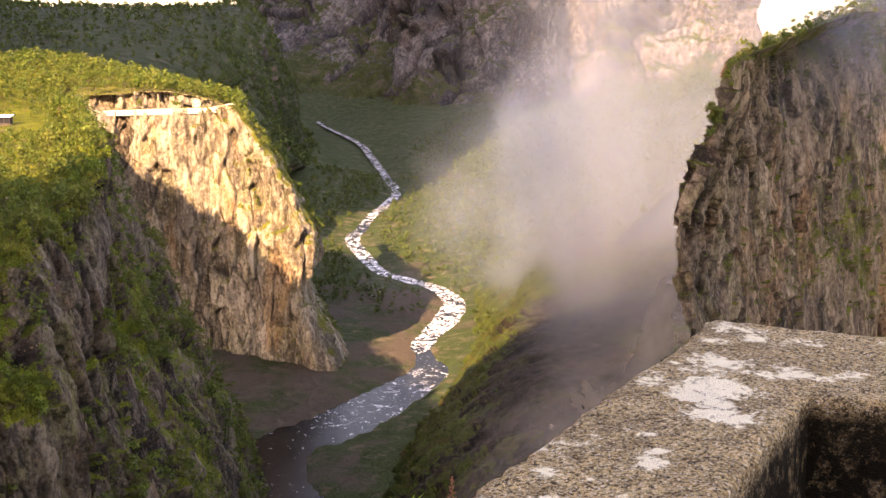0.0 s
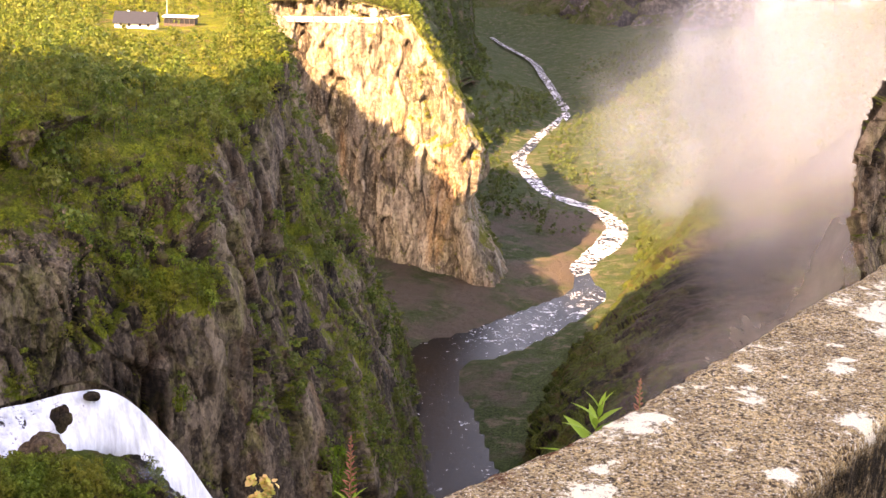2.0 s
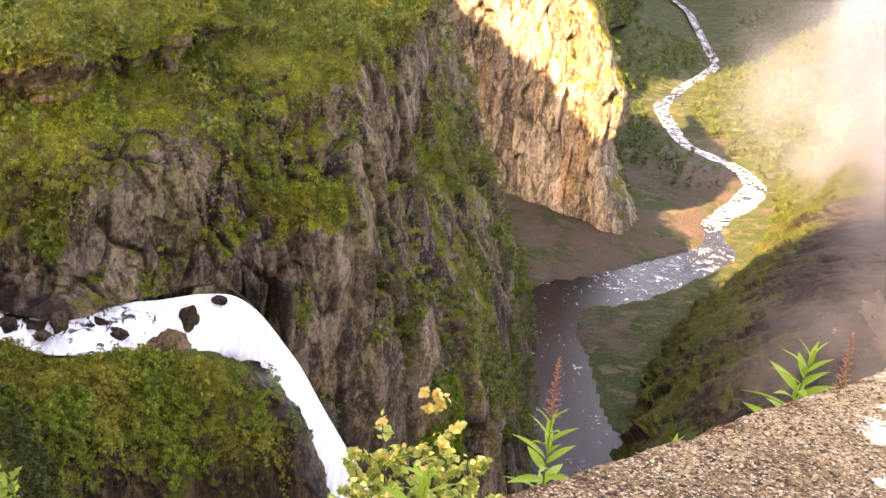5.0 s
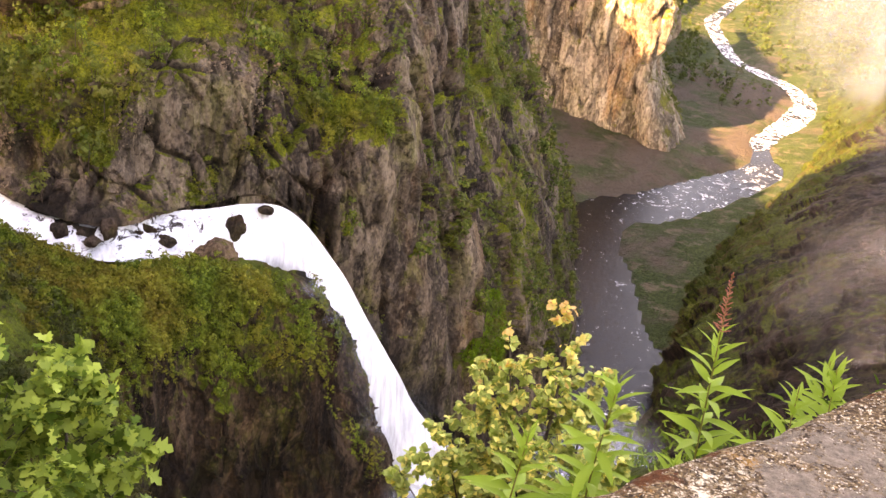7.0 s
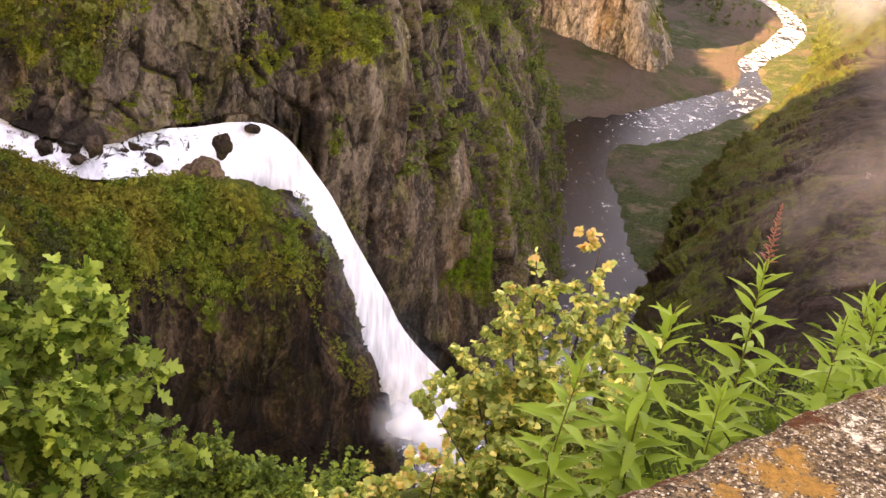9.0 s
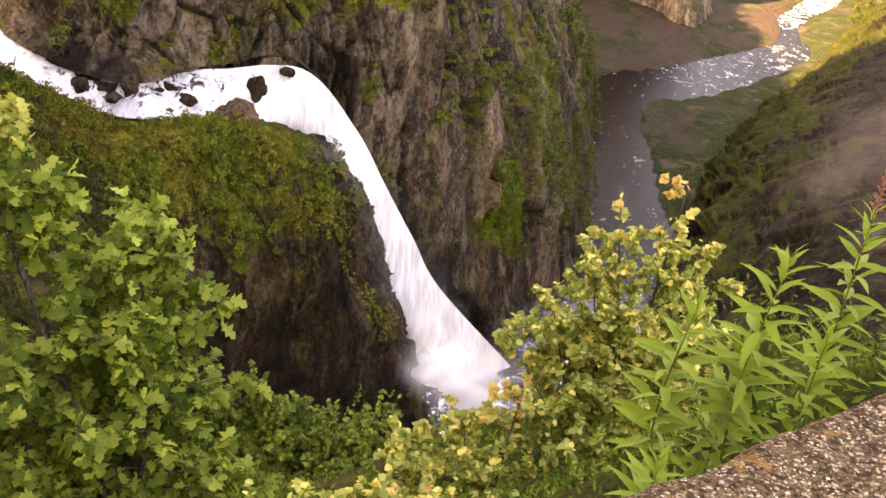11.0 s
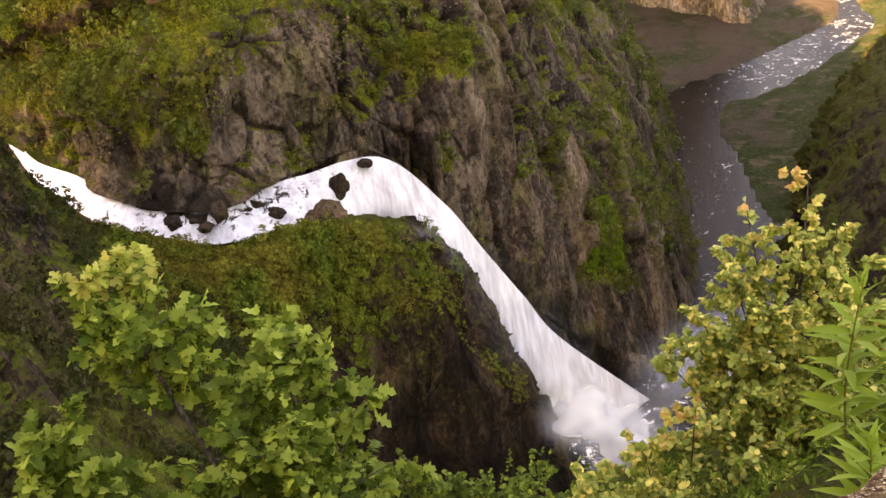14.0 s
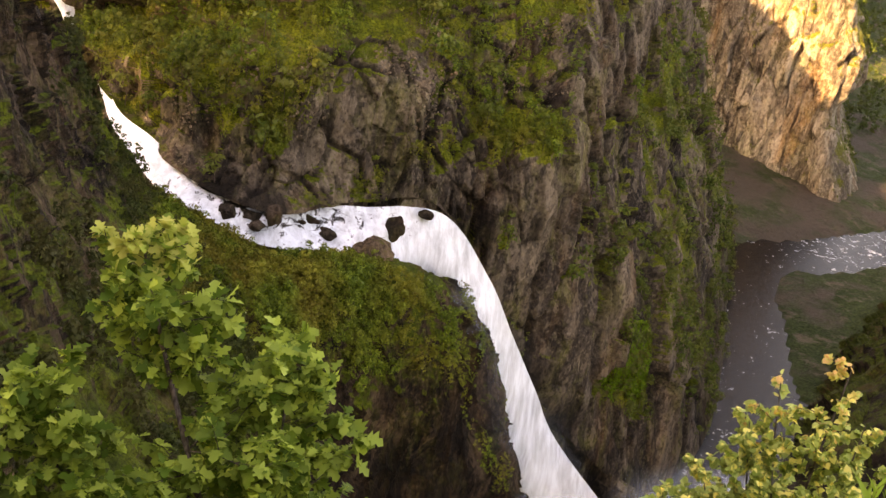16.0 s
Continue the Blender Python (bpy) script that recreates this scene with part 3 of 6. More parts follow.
lower_grid = land("lower_cliff", LOWER, 200, 300, rock_wall, "mossy cliff above the river bend, darkened for shade", "cliff", [[.9]*8, [.9,.9,.9,.85,.7,.45,.3,.3], [.8,.7,.65,.5,.3,.1,.0,.0], [.3,.2,.1,-.1,-.2,-.2,-.2,-.2], [-.1]*8], 4.2, 15, upright=1.6, seed=47, least=0.5)

RIVER = [(-58.7, 206.5, -164.6), (-48.9, 253.3, -164.6), (-31.8, 320.7, -164.6), (-39.9, 344.2, -164.8), (-51.3, 385.2, -165.0), (-61.1, 418.8, -165.2), (-62.1, 450.5, -165.4), (-45.2, 471.2, -165.6), (-26.6, 504.5, -165.8), (-7.2, 547.0, -166.0), (-8.7, 576.0, -166.2), (-10.4, 602.4, -166.4), (1.7, 649.7, -166.6), (6.0, 695.5, -166.8), (-4.7, 733.3, -167.0), (-22.2, 756.3, -167.2), (-40.7, 782.6, -167.4), (-54.5, 832.7, -167.6), (-68.1, 899.5, -167.8), (-64.6, 946.6, -168.0), (-60.0, 1010.2, -168.2), (-45.0, 1138.4, -168.4), (-62.2, 1275.8, -168.6), (-82.8, 1409.8, -168.8), (-109.0, 1566.7, -169.0), (-167.3, 1774.2, -169.2), (-194.1, 1885.4, -169.4)]
RIVER_WIDTH = [44.0, 40.0, 24.8, 23.2, 23.0, 20.6, 24.0, 27.2, 24.0, 17.6, 7.4, 9.5, 12.7, 10.9, 8.9, 8.9, 7.2, 8.9, 8.7, 8.3, 6.9, 8.4, 6.9, 7.7, 6.2, 5.3, 5.7]
river_line = spline(RIVER, 400)
river_width = spline([(w,) for w in RIVER_WIDTH], 400)[:, 0]


def ground_height(x, y):
    """Valley floor along the river, rising away from it, more steeply up the valley; also the distance to the water's edge."""
    z, reach = np.zeros(len(x)), np.zeros(len(x))
    step = 20000
    for s in range(0, len(x), step):
        px, py = x[s:s + step, None], y[s:s + step, None]
        d = np.hypot(px - river_line[None, :, 0], py - river_line[None, :, 1]) - river_width[None, :] * 0.5
        i = d.argmin(1)
        d = d[np.arange(len(i)), i]
        up = np.clip((river_line[i, 1] - 800) / 500, 0, 1)
        z[s:s + step] = river_line[i, 2] + np.where(d < 0, -2.0, 0.1 + np.minimum(d, 8) * 0.15 + np.clip(d - 8, 0, 120) * (0.10 + 0.08 * up) + np.clip(d - 128, 0, 900) * (0.02 + 0.04 * up))
        reach[s:s + step] = d
    return z, reach


az = np.radians(np.concatenate([np.linspace(-180, -52, 30)[:-1], np.linspace(-52, 40, 330), np.linspace(40, 180, 42)[1:]]))
rad = np.concatenate([[30, 60, 90, 120], np.geomspace(150, 4800, 240)])
AA, RR = np.meshgrid(az, rad)
gx, gy = (RR * np.sin(AA)).ravel(), (RR * np.cos(AA)).ravel()
gz, shore = ground_height(gx, gy)
gz += (fractal(np.stack([gx, gy, gx * 0], 1) / 60, 5, 5) * np.clip(np.hypot(gx, gy) / 900, 0.2, 3.0) * 1.2 + fractal(np.stack([gx, gy, gx * 0], 1) / 11, 3, 6) * 0.7) * np.clip(shore / 20, 0, 1)
ground = new("ground", mesh_from("ground", np.stack([gx, gy, gz], 1), grid_faces(len(rad), len(az)), valley))
ground.data.attributes.new("cover", "FLOAT", "POINT").data.foreach_set("value", np.full(len(gx), 0.95, np.float32))
mid_y = np.interp(gy, np.sort(river_line[:, 1]), river_line[np.argsort(river_line[:, 1]), 0])
scree = np.where((gx < mid_y) & (gy < 720), 0.52, np.where((gy < 455) & (shore < 22), 0.42, np.where(gy < 560, 0.12, np.where(gy < 800, 0.36, 0.1))))
ground.data.attributes.new("scree", "FLOAT", "POINT").data.foreach_set("value", scree.astype(np.float32))
tagged(ground, "brown scree and green meadow on the valley floor", "ground", kind="structure")

BACK_1 = [(-302.0, 631.5, -48.1), (-254.3, 652.2, -46.6), (-216.7, 686.6, -44.4), (-180.2, 717.7, -48.0), (-157.5, 784.3, -61.5), (-137.7, 940.0, -115.2), (-138.7, 1242.3, -158.1), (-128.3, 1494.5, -183.2)]
BACK_2 = [(-386.3, 812.9, -35.8), (-325.4, 839.1, -35.1), (-269.7, 858.6, -34.7), (-223.2, 892.5, -39.3), (-188.3, 941.4, -54.4), (-165.6, 1087.5, -87.8), (-167.2, 1390.0, -138.0), (-164.0, 1640.0, -182.0)]
BACK_3 = [(-491.5, 1039.7, -17.6), (-414.0, 1072.9, -18.2), (-328.6, 1049.8, -22.5), (-265.9, 1067.4, -26.7), (-218.5, 1098.5, -33.5), (-189.5, 1235.6, -48.8), (-185.0, 1488.5, -106.5), (-196.0, 1738.0, -182.0)]
BACK_4 = [(-638.6, 1357.3, 10.5), (-538.0, 1400.2, 7.7), (-446.1, 1432.1, 5.3), (-360.8, 1456.0, 2.8), (-281.2, 1422.5, 2.7), (-221.3, 1433.0, 1.5), (-206.3, 1637.0, -79.6), (-224.0, 1836.0, -186.0)]
BACK_5 = [(-851.8, 1809.5, 10.0), (-717.6, 1866.8, 6.1), (-595.1, 1909.4, 2.0), (-481.4, 1941.2, -2.3), (-368.7, 1863.9, -2.2), (-303.1, 1875.7, -14.9), (-263.8, 1881.6, -117.3), (-262.0, 1985.0, -204.0)]
BACK = [BACK_1, BACK_2, BACK_3, BACK_4, BACK_5]
back_grid = land("back_ridge", BACK, 130, 250, green_slope, "dark green wooded ridge with rock bands", "hill", [[1]*8, [.6,.5,.35,.35,.6,.9,.95,.9], [.8]*8, [.95]*8, [1]*8], 9, 60, upright=1.5, seed=53)

MOUNT_1 = [(-350.1, 2070.6, -205.5), (-248.6, 2034.9, -159.6), (-193.0, 1990.7, -181.0), (-112.0, 1946.8, -184.2), (-30.0, 1899.8, -184.2), (65.1, 1848.9, -162.1), (142.1, 1744.2, -140.8), (231.8, 1583.1, -135.1), (380.2, 1451.0, -117.2)]
MOUNT_2 = [(-371.6, 2219.1, -107.9), (-275.4, 2182.7, -116.1), (-201.6, 2140.5, -143.3), (-107.7, 2047.2, -137.0), (-39.3, 1929.6, -151.3), (57.8, 1899.1, -109.7), (145.3, 1794.1, -87.3), (241.7, 1662.5, -80.9), (390.6, 1500.0, -72.9)]
MOUNT_3 = [(-421.4, 2464.2, -41.7), (-309.3, 2380.0, -51.0), (-203.7, 2291.0, -69.8), (-92.7, 2148.0, -84.9), (-12.7, 1980.0, -69.3), (68.1, 1958.8, -42.0), (148.9, 1854.0, -14.7), (248.6, 1722.1, -21.4), (400.9, 1549.0, -26.2)]
MOUNT_4 = [(-435.9, 2664.6, 2.7), (-338.0, 2527.5, 25.2), (-204.3, 2441.5, 24.3), (-87.9, 2298.3, 12.6), (5.7, 2080.0, 20.7), (78.8, 2018.5, 38.1), (154.8, 1943.8, 71.1), (257.6, 1801.7, 65.9), (410.7, 1598.1, 30.1)]
MOUNT_5 = [(-476.7, 2961.9, 36.1), (-330.4, 2780.4, 174.8), (-194.1, 2642.9, 235.0), (-71.5, 2499.0, 243.8), (26.7, 2299.8, 244.1), (106.0, 2247.5, 277.0), (186.4, 2141.9, 282.2), (285.3, 2030.0, 250.2), (466.1, 1841.9, 179.7)]
MOUNT_6 = [(-540.8, 3458.0, 42.1), (-371.2, 3379.7, 212.5), (-212.4, 3293.2, 292.9), (-62.9, 3199.4, 312.1), (61.6, 2999.4, 318.4), (162.3, 2895.5, 356.9), (267.3, 2787.2, 367.3), (375.8, 2673.7, 329.6), (613.3, 2423.6, 236.5)]
MOUNT = [MOUNT_1, MOUNT_2, MOUNT_3, MOUNT_4, MOUNT_5, MOUNT_6]
land("mountain", MOUNT, 150, 280, rock_far, "grey rock mountain with scree gullies", "mountain", [[.9]*9, [.5,.4,.6,.7,.5,.25,.3,.4,.4], [.2,.1,.15,.25,.05,.05,.1,.2,.2], [.3,.1,.1,.1,.05,.05,.1,.2,.2], [.5]*9, [.5]*9], 42, 170, upright=1.8, seed=61, detail=7)

SLOPE = [
    [(-126.9, 1476.8, -188.0), (-31.0, 1224.0, -176.0), (-39.7, 1004.0, -173.0), (-20.3, 792.5, -169.0), (15.4, 702.8, -167.0), (13.4, 606.4, -165.0)],
    [(-97.9, 1697.2, -180.3), (9.3, 1250.0, -153.3), (2.8, 1000.0, -160.4), (14.1, 829.9, -164.9), (32.8, 719.3, -160.4), (34.4, 619.0, -159.3)],
    [(-35.7, 1749.6, -161.5), (60.1, 1348.7, -133.9), (56.8, 1048.5, -138.4), (59.0, 858.0, -145.8), (68.3, 736.8, -142.9), (61.5, 627.0, -145.9)],
    [(55.0, 1799.2, -145.3), (139.3, 1393.1, -112.5), (119.9, 1093.4, -108.5), (115.0, 892.6, -109.4), (111.2, 751.8, -106.3), (100.1, 632.1, -110.4)],
    [(183.9, 1840.8, -140.1), (273.0, 1424.1, -82.3), (241.3, 1124.4, -59.8), (217.5, 914.5, -52.8), (202.4, 774.0, -55.4), (172.3, 657.8, -53.1)],
]
slope_grid = land("valley_side", SLOPE, 140, 200, green_slope, "green wooded valley side under drifting spray", "hill", [[.8]*6, [.9]*6, [.95]*6, [.9]*6, [.9]*6], 4, 40, upright=1.3, seed=67)

PLAT = [
    [(x * 0.97, y * 0.97, z - 2.5) for x, y, z in WALL[5][3:]],
    [(-283.5, 551.4, -35.6), (-262.7, 561.6, -35.0), (-240.7, 571.4, -33.5), (-226.5, 582.5, -32.6), (-217.3, 602.0, -31.5), (-206.0, 627.0, -30.5), (-195.8, 651.2, -29.9)],
    [(-328.2, 640.9, -28.8), (-304.2, 652.6, -28.8), (-278.8, 663.8, -28.7), (-260.3, 671.3, -28.1), (-243.9, 677.4, -27.4), (-221.4, 685.1, -26.5), (-199.9, 686.5, -28.4)],
    [(-391.9, 765.5, -33.0), (-363.2, 779.5, -33.7), (-333.0, 792.9, -34.2), (-311.0, 801.8, -34.6), (-291.5, 809.1, -34.2), (-264.7, 818.3, -34.6), (-237.1, 826.7, -37.2)]]
plat_grid = land("plateau_rise", PLAT, 70, 160, rock_shade, "wooded rise behind the plateau road", "hill", [[1.0] * 7] * 4, 2.0, 20, seed=71)

water_mat, tree, b = material("river_water", 0.12)
node, mix, calc, ramp, noise_at, bump = nodes_of(tree)
b.inputs["Specular IOR Level"].default_value = 0.05
foam = calc("ADD", calc("MULTIPLY", noise_at(0.16, (1, 1, 1), 8, 0.74, 1.4), 0.6), calc("MULTIPLY", noise_at(0.7, (1, 1, 1), 6, 0.7, 0.6), 0.4))
attr = tree.nodes.new("ShaderNodeAttribute")
attr.attribute_name = "rapids"
white = ramp(calc("ADD", foam, calc("MULTIPLY", attr.outputs["Fac"], 0.22)), 0.605, 0.655)
tree.links.new(mix(white, mix(noise_at(0.05, (1, 1, 1), 4), (0.0030, 0.0042, 0.0050), (0.0075, 0.0090, 0.0095)), (0.85, 0.86, 0.84)), b.inputs["Base Color"])
tree.links.new(calc("ADD", calc("MULTIPLY", white, 0.6), 0.1), b.inputs["Roughness"])
bump(noise_at(1.2, (1, 1, 1), 6, 0.6), 0.5, 0.4, b)

side = np.gradient(river_line, axis=0)[:, :2]
side = np.stack([side[:, 1], -side[:, 0]], 1)
side /= np.linalg.norm(side, axis=1, keepdims=True)
across = np.linspace(-0.62, 0.62, 13)
RG = np.zeros((400, 13, 3))
RG[:, :, :2] = river_line[:, None, :2] + side[:, None] * (across[None, :, None] * river_width[:, None, None])
RG[:, :, 2] = river_line[:, None, 2] + 3.5 * np.clip((river_line[:, None, 1] - 1200) / 300, 0, 1)
me = mesh_from("river", RG.reshape(-1, 3), grid_faces(400, 13), water_mat)
rapids = np.interp(np.arange(400) / 399 * 26, [0, 2, 3, 5, 6.4, 7.2, 9, 9.6, 10.2, 11, 18, 19, 20, 26], [0.4, 0.10, 0.05, 0.08, 0.10, 0.22, 0.26, 0.10, 0.15, 0.50, 0.44, 0.2, 0.42, 0.42])
me.attributes.new("rapids", "FLOAT", "POINT").data.foreach_set("value", np.repeat(rapids, 13).astype(np.float32))
river = tagged(new("river", me), "dark river with white rapids", "river", kind="structure")

FALL_L = [(-148.9, 170.0, -71.5), (-139.3, 162.4, -74.2), (-131.6, 158.4, -76.1), (-122.1, 155.8, -79.7), (-110.9, 154.1, -80.7), (-101.6, 156.7, -83.0), (-94.3, 164.8, -84.2), (-88.9, 173.1, -85.1), (-85.5, 182.8, -90.6), (-81.8, 192.9, -99.9), (-76.7, 200.8, -109.6), (-73.6, 207.7, -123.8), (-68.6, 213.5, -142.6), (-64.2, 230.4, -173.1)]
FALL_R = [(-148.0, 170.8, -71.4), (-138.1, 163.5, -72.5), (-129.1, 161.8, -74.3), (-119.9, 159.9, -77.2), (-110.1, 158.3, -78.7), (-102.5, 159.7, -78.6), (-99.2, 169.6, -79.4), (-94.3, 176.6, -79.7), (-83.6, 188.5, -81.0), (-76.1, 198.2, -94.4), (-71.5, 205.2, -107.6), (-66.8, 214.0, -122.6), (-61.6, 223.8, -138.8), (-44.7, 250.0, -172.6)]
fl, fr = spline(FALL_L, 320), spline(FALL_R, 320)
s = np.linspace(-0.10, 1.0, 40)
FG = fl[:, None] * (1 - s[None, :, None]) + fr[:, None] * s[None, :, None]
steep = np.clip((np.arange(320) / 319 * 13 - 7.5) / 2, 0, 1)
FG[:, :, 1] -= (np.sin(np.pi * np.clip(s, 0, 1))[None, :] * 5.0) * steep[:, None]
p = FG.reshape(-1, 3)
bulge = fractal(p / (3, 3, 9), 5, 77) * 0.5
FG += (np.array([0.2, -0.8, 0.5]) * bulge[:, None]).reshape(FG.shape)
FG *= 1 - 0.02 * steep[:, None, None]
fall_mat, tree, b = material("white_water", 0.6)
node, mix, calc, ramp, noise_at, bump = nodes_of(tree)
attr = tree.nodes.new("ShaderNodeAttribute")
attr.attribute_name = "shallow"
streaks = noise_at(0.45, (1, 0.8, 1.4), 8, 0.7, 1.2)
col = mix(ramp(noise_at(0.5, (1, 1, 0.16), 8, 0.7), 0.34, 0.58), (0.40, 0.45, 0.48), (0.69, 0.77, 0.82))
col = mix(ramp(calc("ADD", calc("MULTIPLY", attr.outputs["Fac"], 0.26), streaks), 0.68, 0.73), col, (0.03, 0.028, 0.026))
tree.links.new(col, b.inputs["Base Color"])
bump(noise_at(1.0, (1, 1, 0.2), 8, 0.7), 0.6, 0.5, b)
fall_mesh = mesh_from("waterfall", FG.reshape(-1, 3), grid_faces(320, 40), fall_mat)
shallow = np.interp(np.arange(320) / 319 * 13, [0, 2.5, 3.8, 4.6, 6.2, 7.4, 8.4, 13], [0.1, 0.15, 0.5, 0.8, 0.8, 0.35, 0.0, 0.0])[:, None] * (0.45 + 0.55 * np.clip(s, 0, 1)[None])
fall_mesh.attributes.new("shallow", "FLOAT", "POINT").data.foreach_set("value", shallow.ravel().astype(np.float32))
tagged(new("waterfall", fall_mesh), "white foaming waterfall plunging past dark rock", "waterfall", kind="structure")

UP = [((-170.3, 177.6, -52.3), 4.5), ((-169.0, 178.8, -57.7), 5.0), ((-166.6, 179.7, -62.5), 3.2), ((-165.3, 179.6, -65.5), 1.6)]
uc, uw = spline([p for p, w in UP], 60), spline([(w,) for p, w in UP], 60)
v = np.linspace(-0.5, 0.5, 16)
UG = uc[:, None] + np.array([0.82, 0.57, 0])[None, None] * (v[None, :, None] * uw[:, None])
UG[:, :, 1] -= 1.0 * np.cos(v * np.pi)[None]
UG += (np.array([0.3, -0.8, 0.4]) * (fractal(UG.reshape(-1, 3) / (2, 2, 5), 4, 79) * 0.4)[:, None]).reshape(UG.shape)
tagged(new("upper_cascade", mesh_from("upper_cascade", UG.reshape(-1, 3), grid_faces(60, 16), fall_mat)), "white cascade higher up the river", "waterfall", kind="structure")

# ---- boulders in the rapids ----
def boulder(size, seed):
    bm = bmesh.new()
    bmesh.ops.create_icosphere(bm, subdivisions=3, radius=1.0)
    co = np.array([v.co for v in bm.verts])
    d = 1 + 0.30 * (cells(co * 1.4 + seed * 3.1, seed)[0] - 0.5) + 0.20 * fractal(co * 1.3 + seed, 3, seed) + 0.06 * np.round(fractal(co * 2.5 + seed, 2, seed + 4) * 2)
    for v, k in zip(bm.verts, d):
        v.co = Vector((v.co.x * size[0], v.co.y * size[1], v.co.z * size[2])) * float(k)
    me = bpy.data.meshes.new("boulder")
    bm.to_mesh(me)
    bm.free()
    me.materials.append(rock_wet)
    return me


rock_wet = terrain("wet_rock", rock=(0.045, 0.033, 0.024), dark=(0.012, 0.010, 0.008), pale=(0.12, 0.09, 0.065), level=0.9, size=1.0)
rock_lump = terrain("brown_rock", rock=(0.13, 0.088, 0.055), dark=(0.03, 0.022, 0.016), pale=(0.25, 0.18, 0.12), green=(0.06, 0.075, 0.01), green2=(0.12, 0.12, 0.02), level=0.7, size=1.0)
for i, (where, size) in enumerate([
        ((-86.4, 175.4, -80.8), (1.5, 1.5, 2.0)), ((-84.8, 183.8, -80.2), (1.4, 1.2, 0.8)), ((-101.0, 158.9, -78.5), (1.5, 1.4, 1.9)), ((-95.4, 167.3, -82.5), (1.7, 1.4, 1.1)), ((-102.6, 156.7, -80.5), (1.2, 1.1, 0.9)),
        ((-108.2, 155.9, -79.7), (1.5, 1.3, 1.3)), ((-85.4, 166.4, -82.6), (3.4, 2.8, 2.5)), ((-79.1, 171.4, -88.3), (4.2, 3.0, 2.2)), ((-74.2, 175.3, -94.1), (2.8, 2.2, 1.8)), ((-99.6, 165.0, -81.0), (1.3, 1.1, 0.8)), ((-98.9, 166.5, -80.8), (2.2, 0.9, 0.7)), ((-105.1, 157.4, -79.7), (0.9, 0.8, 0.6))]):
    ob = new("boulder", boulder(size, 10 + i))
    ob.location = where
    if size[0] > 2.5:
        ob.data.materials[0] = rock_lump
    tagged(ob, "wet dark brown boulder in the white rapids", "boulder", group="boulders in the rapids")

slab_rock = terrain("slab_rock", rock=(0.30, 0.24, 0.18), dark=(0.14, 0.11, 0.085), pale=(0.46, 0.39, 0.30), green=(0.10, 0.12, 0.015), green2=(0.17, 0.17, 0.03), level=0.95, size=0.5)
for i, (where, size) in enumerate([((-93.2, 271.0, -44.4), (4.6, 2.6, 0.7)), ((-88.9, 274.5, -43.2), (4.8, 2.4, 0.6)), ((-94.0, 267.5, -46.2), (3.2, 1.8, 0.7)), ((-89.4, 270.2, -45.4), (3.0, 1.8, 0.8)), ((-86.1, 276.5, -42.8), (2.6, 1.8, 0.8))]):
    ob = new("rock_slab", boulder(size, 40 + i))
    ob.data.materials.clear()
    ob.data.materials.append(slab_rock)
    g = wall_grid[0].reshape(-1, 3)
    near = g[np.hypot(g[:, 0] - where[0], g[:, 1] - where[1]).argsort()[:12]]
    ob.location = (where[0], where[1], float(near[:, 2].max()) + 0.1)
    tagged(ob, "flat pale rock slab at the cliff's edge", "rock", group="pale slabs at the cliff's edge")

stone = terrain("broken_stone", rock=(0.19, 0.145, 0.10), dark=(0.06, 0.046, 0.034), pale=(0.33, 0.26, 0.18), green=(0.09, 0.10, 0.015), green2=(0.13, 0.12, 0.02), level=1.3, size=0.6)


def rubble(grid, patches, per, label, seed):
    """Small broken stones strewn over bare patches of a slope."""
    rng = np.random.default_rng(seed)
    g = grid[0].reshape(-1, 3)
    corner = np.array(list(itertools.product((-1, 1), repeat=3)), float)
    quad = np.array([(0, 1, 3, 2), (4, 6, 7, 5), (0, 4, 5, 1), (2, 3, 7, 6), (0, 2, 6, 4), (1, 5, 7, 3)])
    V, F = [], []
    for place, reach in patches:
        d = np.linalg.norm(g - np.array(place), axis=1)
        pool = np.flatnonzero(d < reach * 2.2)
        if len(pool) == 0:
            continue
        w = np.exp(-(d[pool] / (1.5 * reach)) ** 2)
        for i in rng.choice(pool, per, p=w / w.sum()):
            size = 0.08 + 0.30 * rng.random() ** 2.5
            turn = np.linalg.qr(rng.normal(size=(3, 3)))[0]
            v = (corner * rng.uniform(0.55, 1.0, (8, 3)) * (1.0, rng.uniform(0.5, 0.9), rng.uniform(0.4, 0.7))) @ turn
            F.append(quad + 8 * len(V))
            V.append(g[i] + rng.normal(size=3) * (0.4, 0.4, 0.1) + v * size + (0, 0, size * 0.2))
    ob = new("rubble", mesh_from("rubble", np.concatenate(V), np.concatenate(F), stone, False))
    return tagged(ob, label, "stones", kind="stuff")


rubble(wall_grid, RUBBLE, 170, "pale broken stones on the bare slope above the falls", 71)

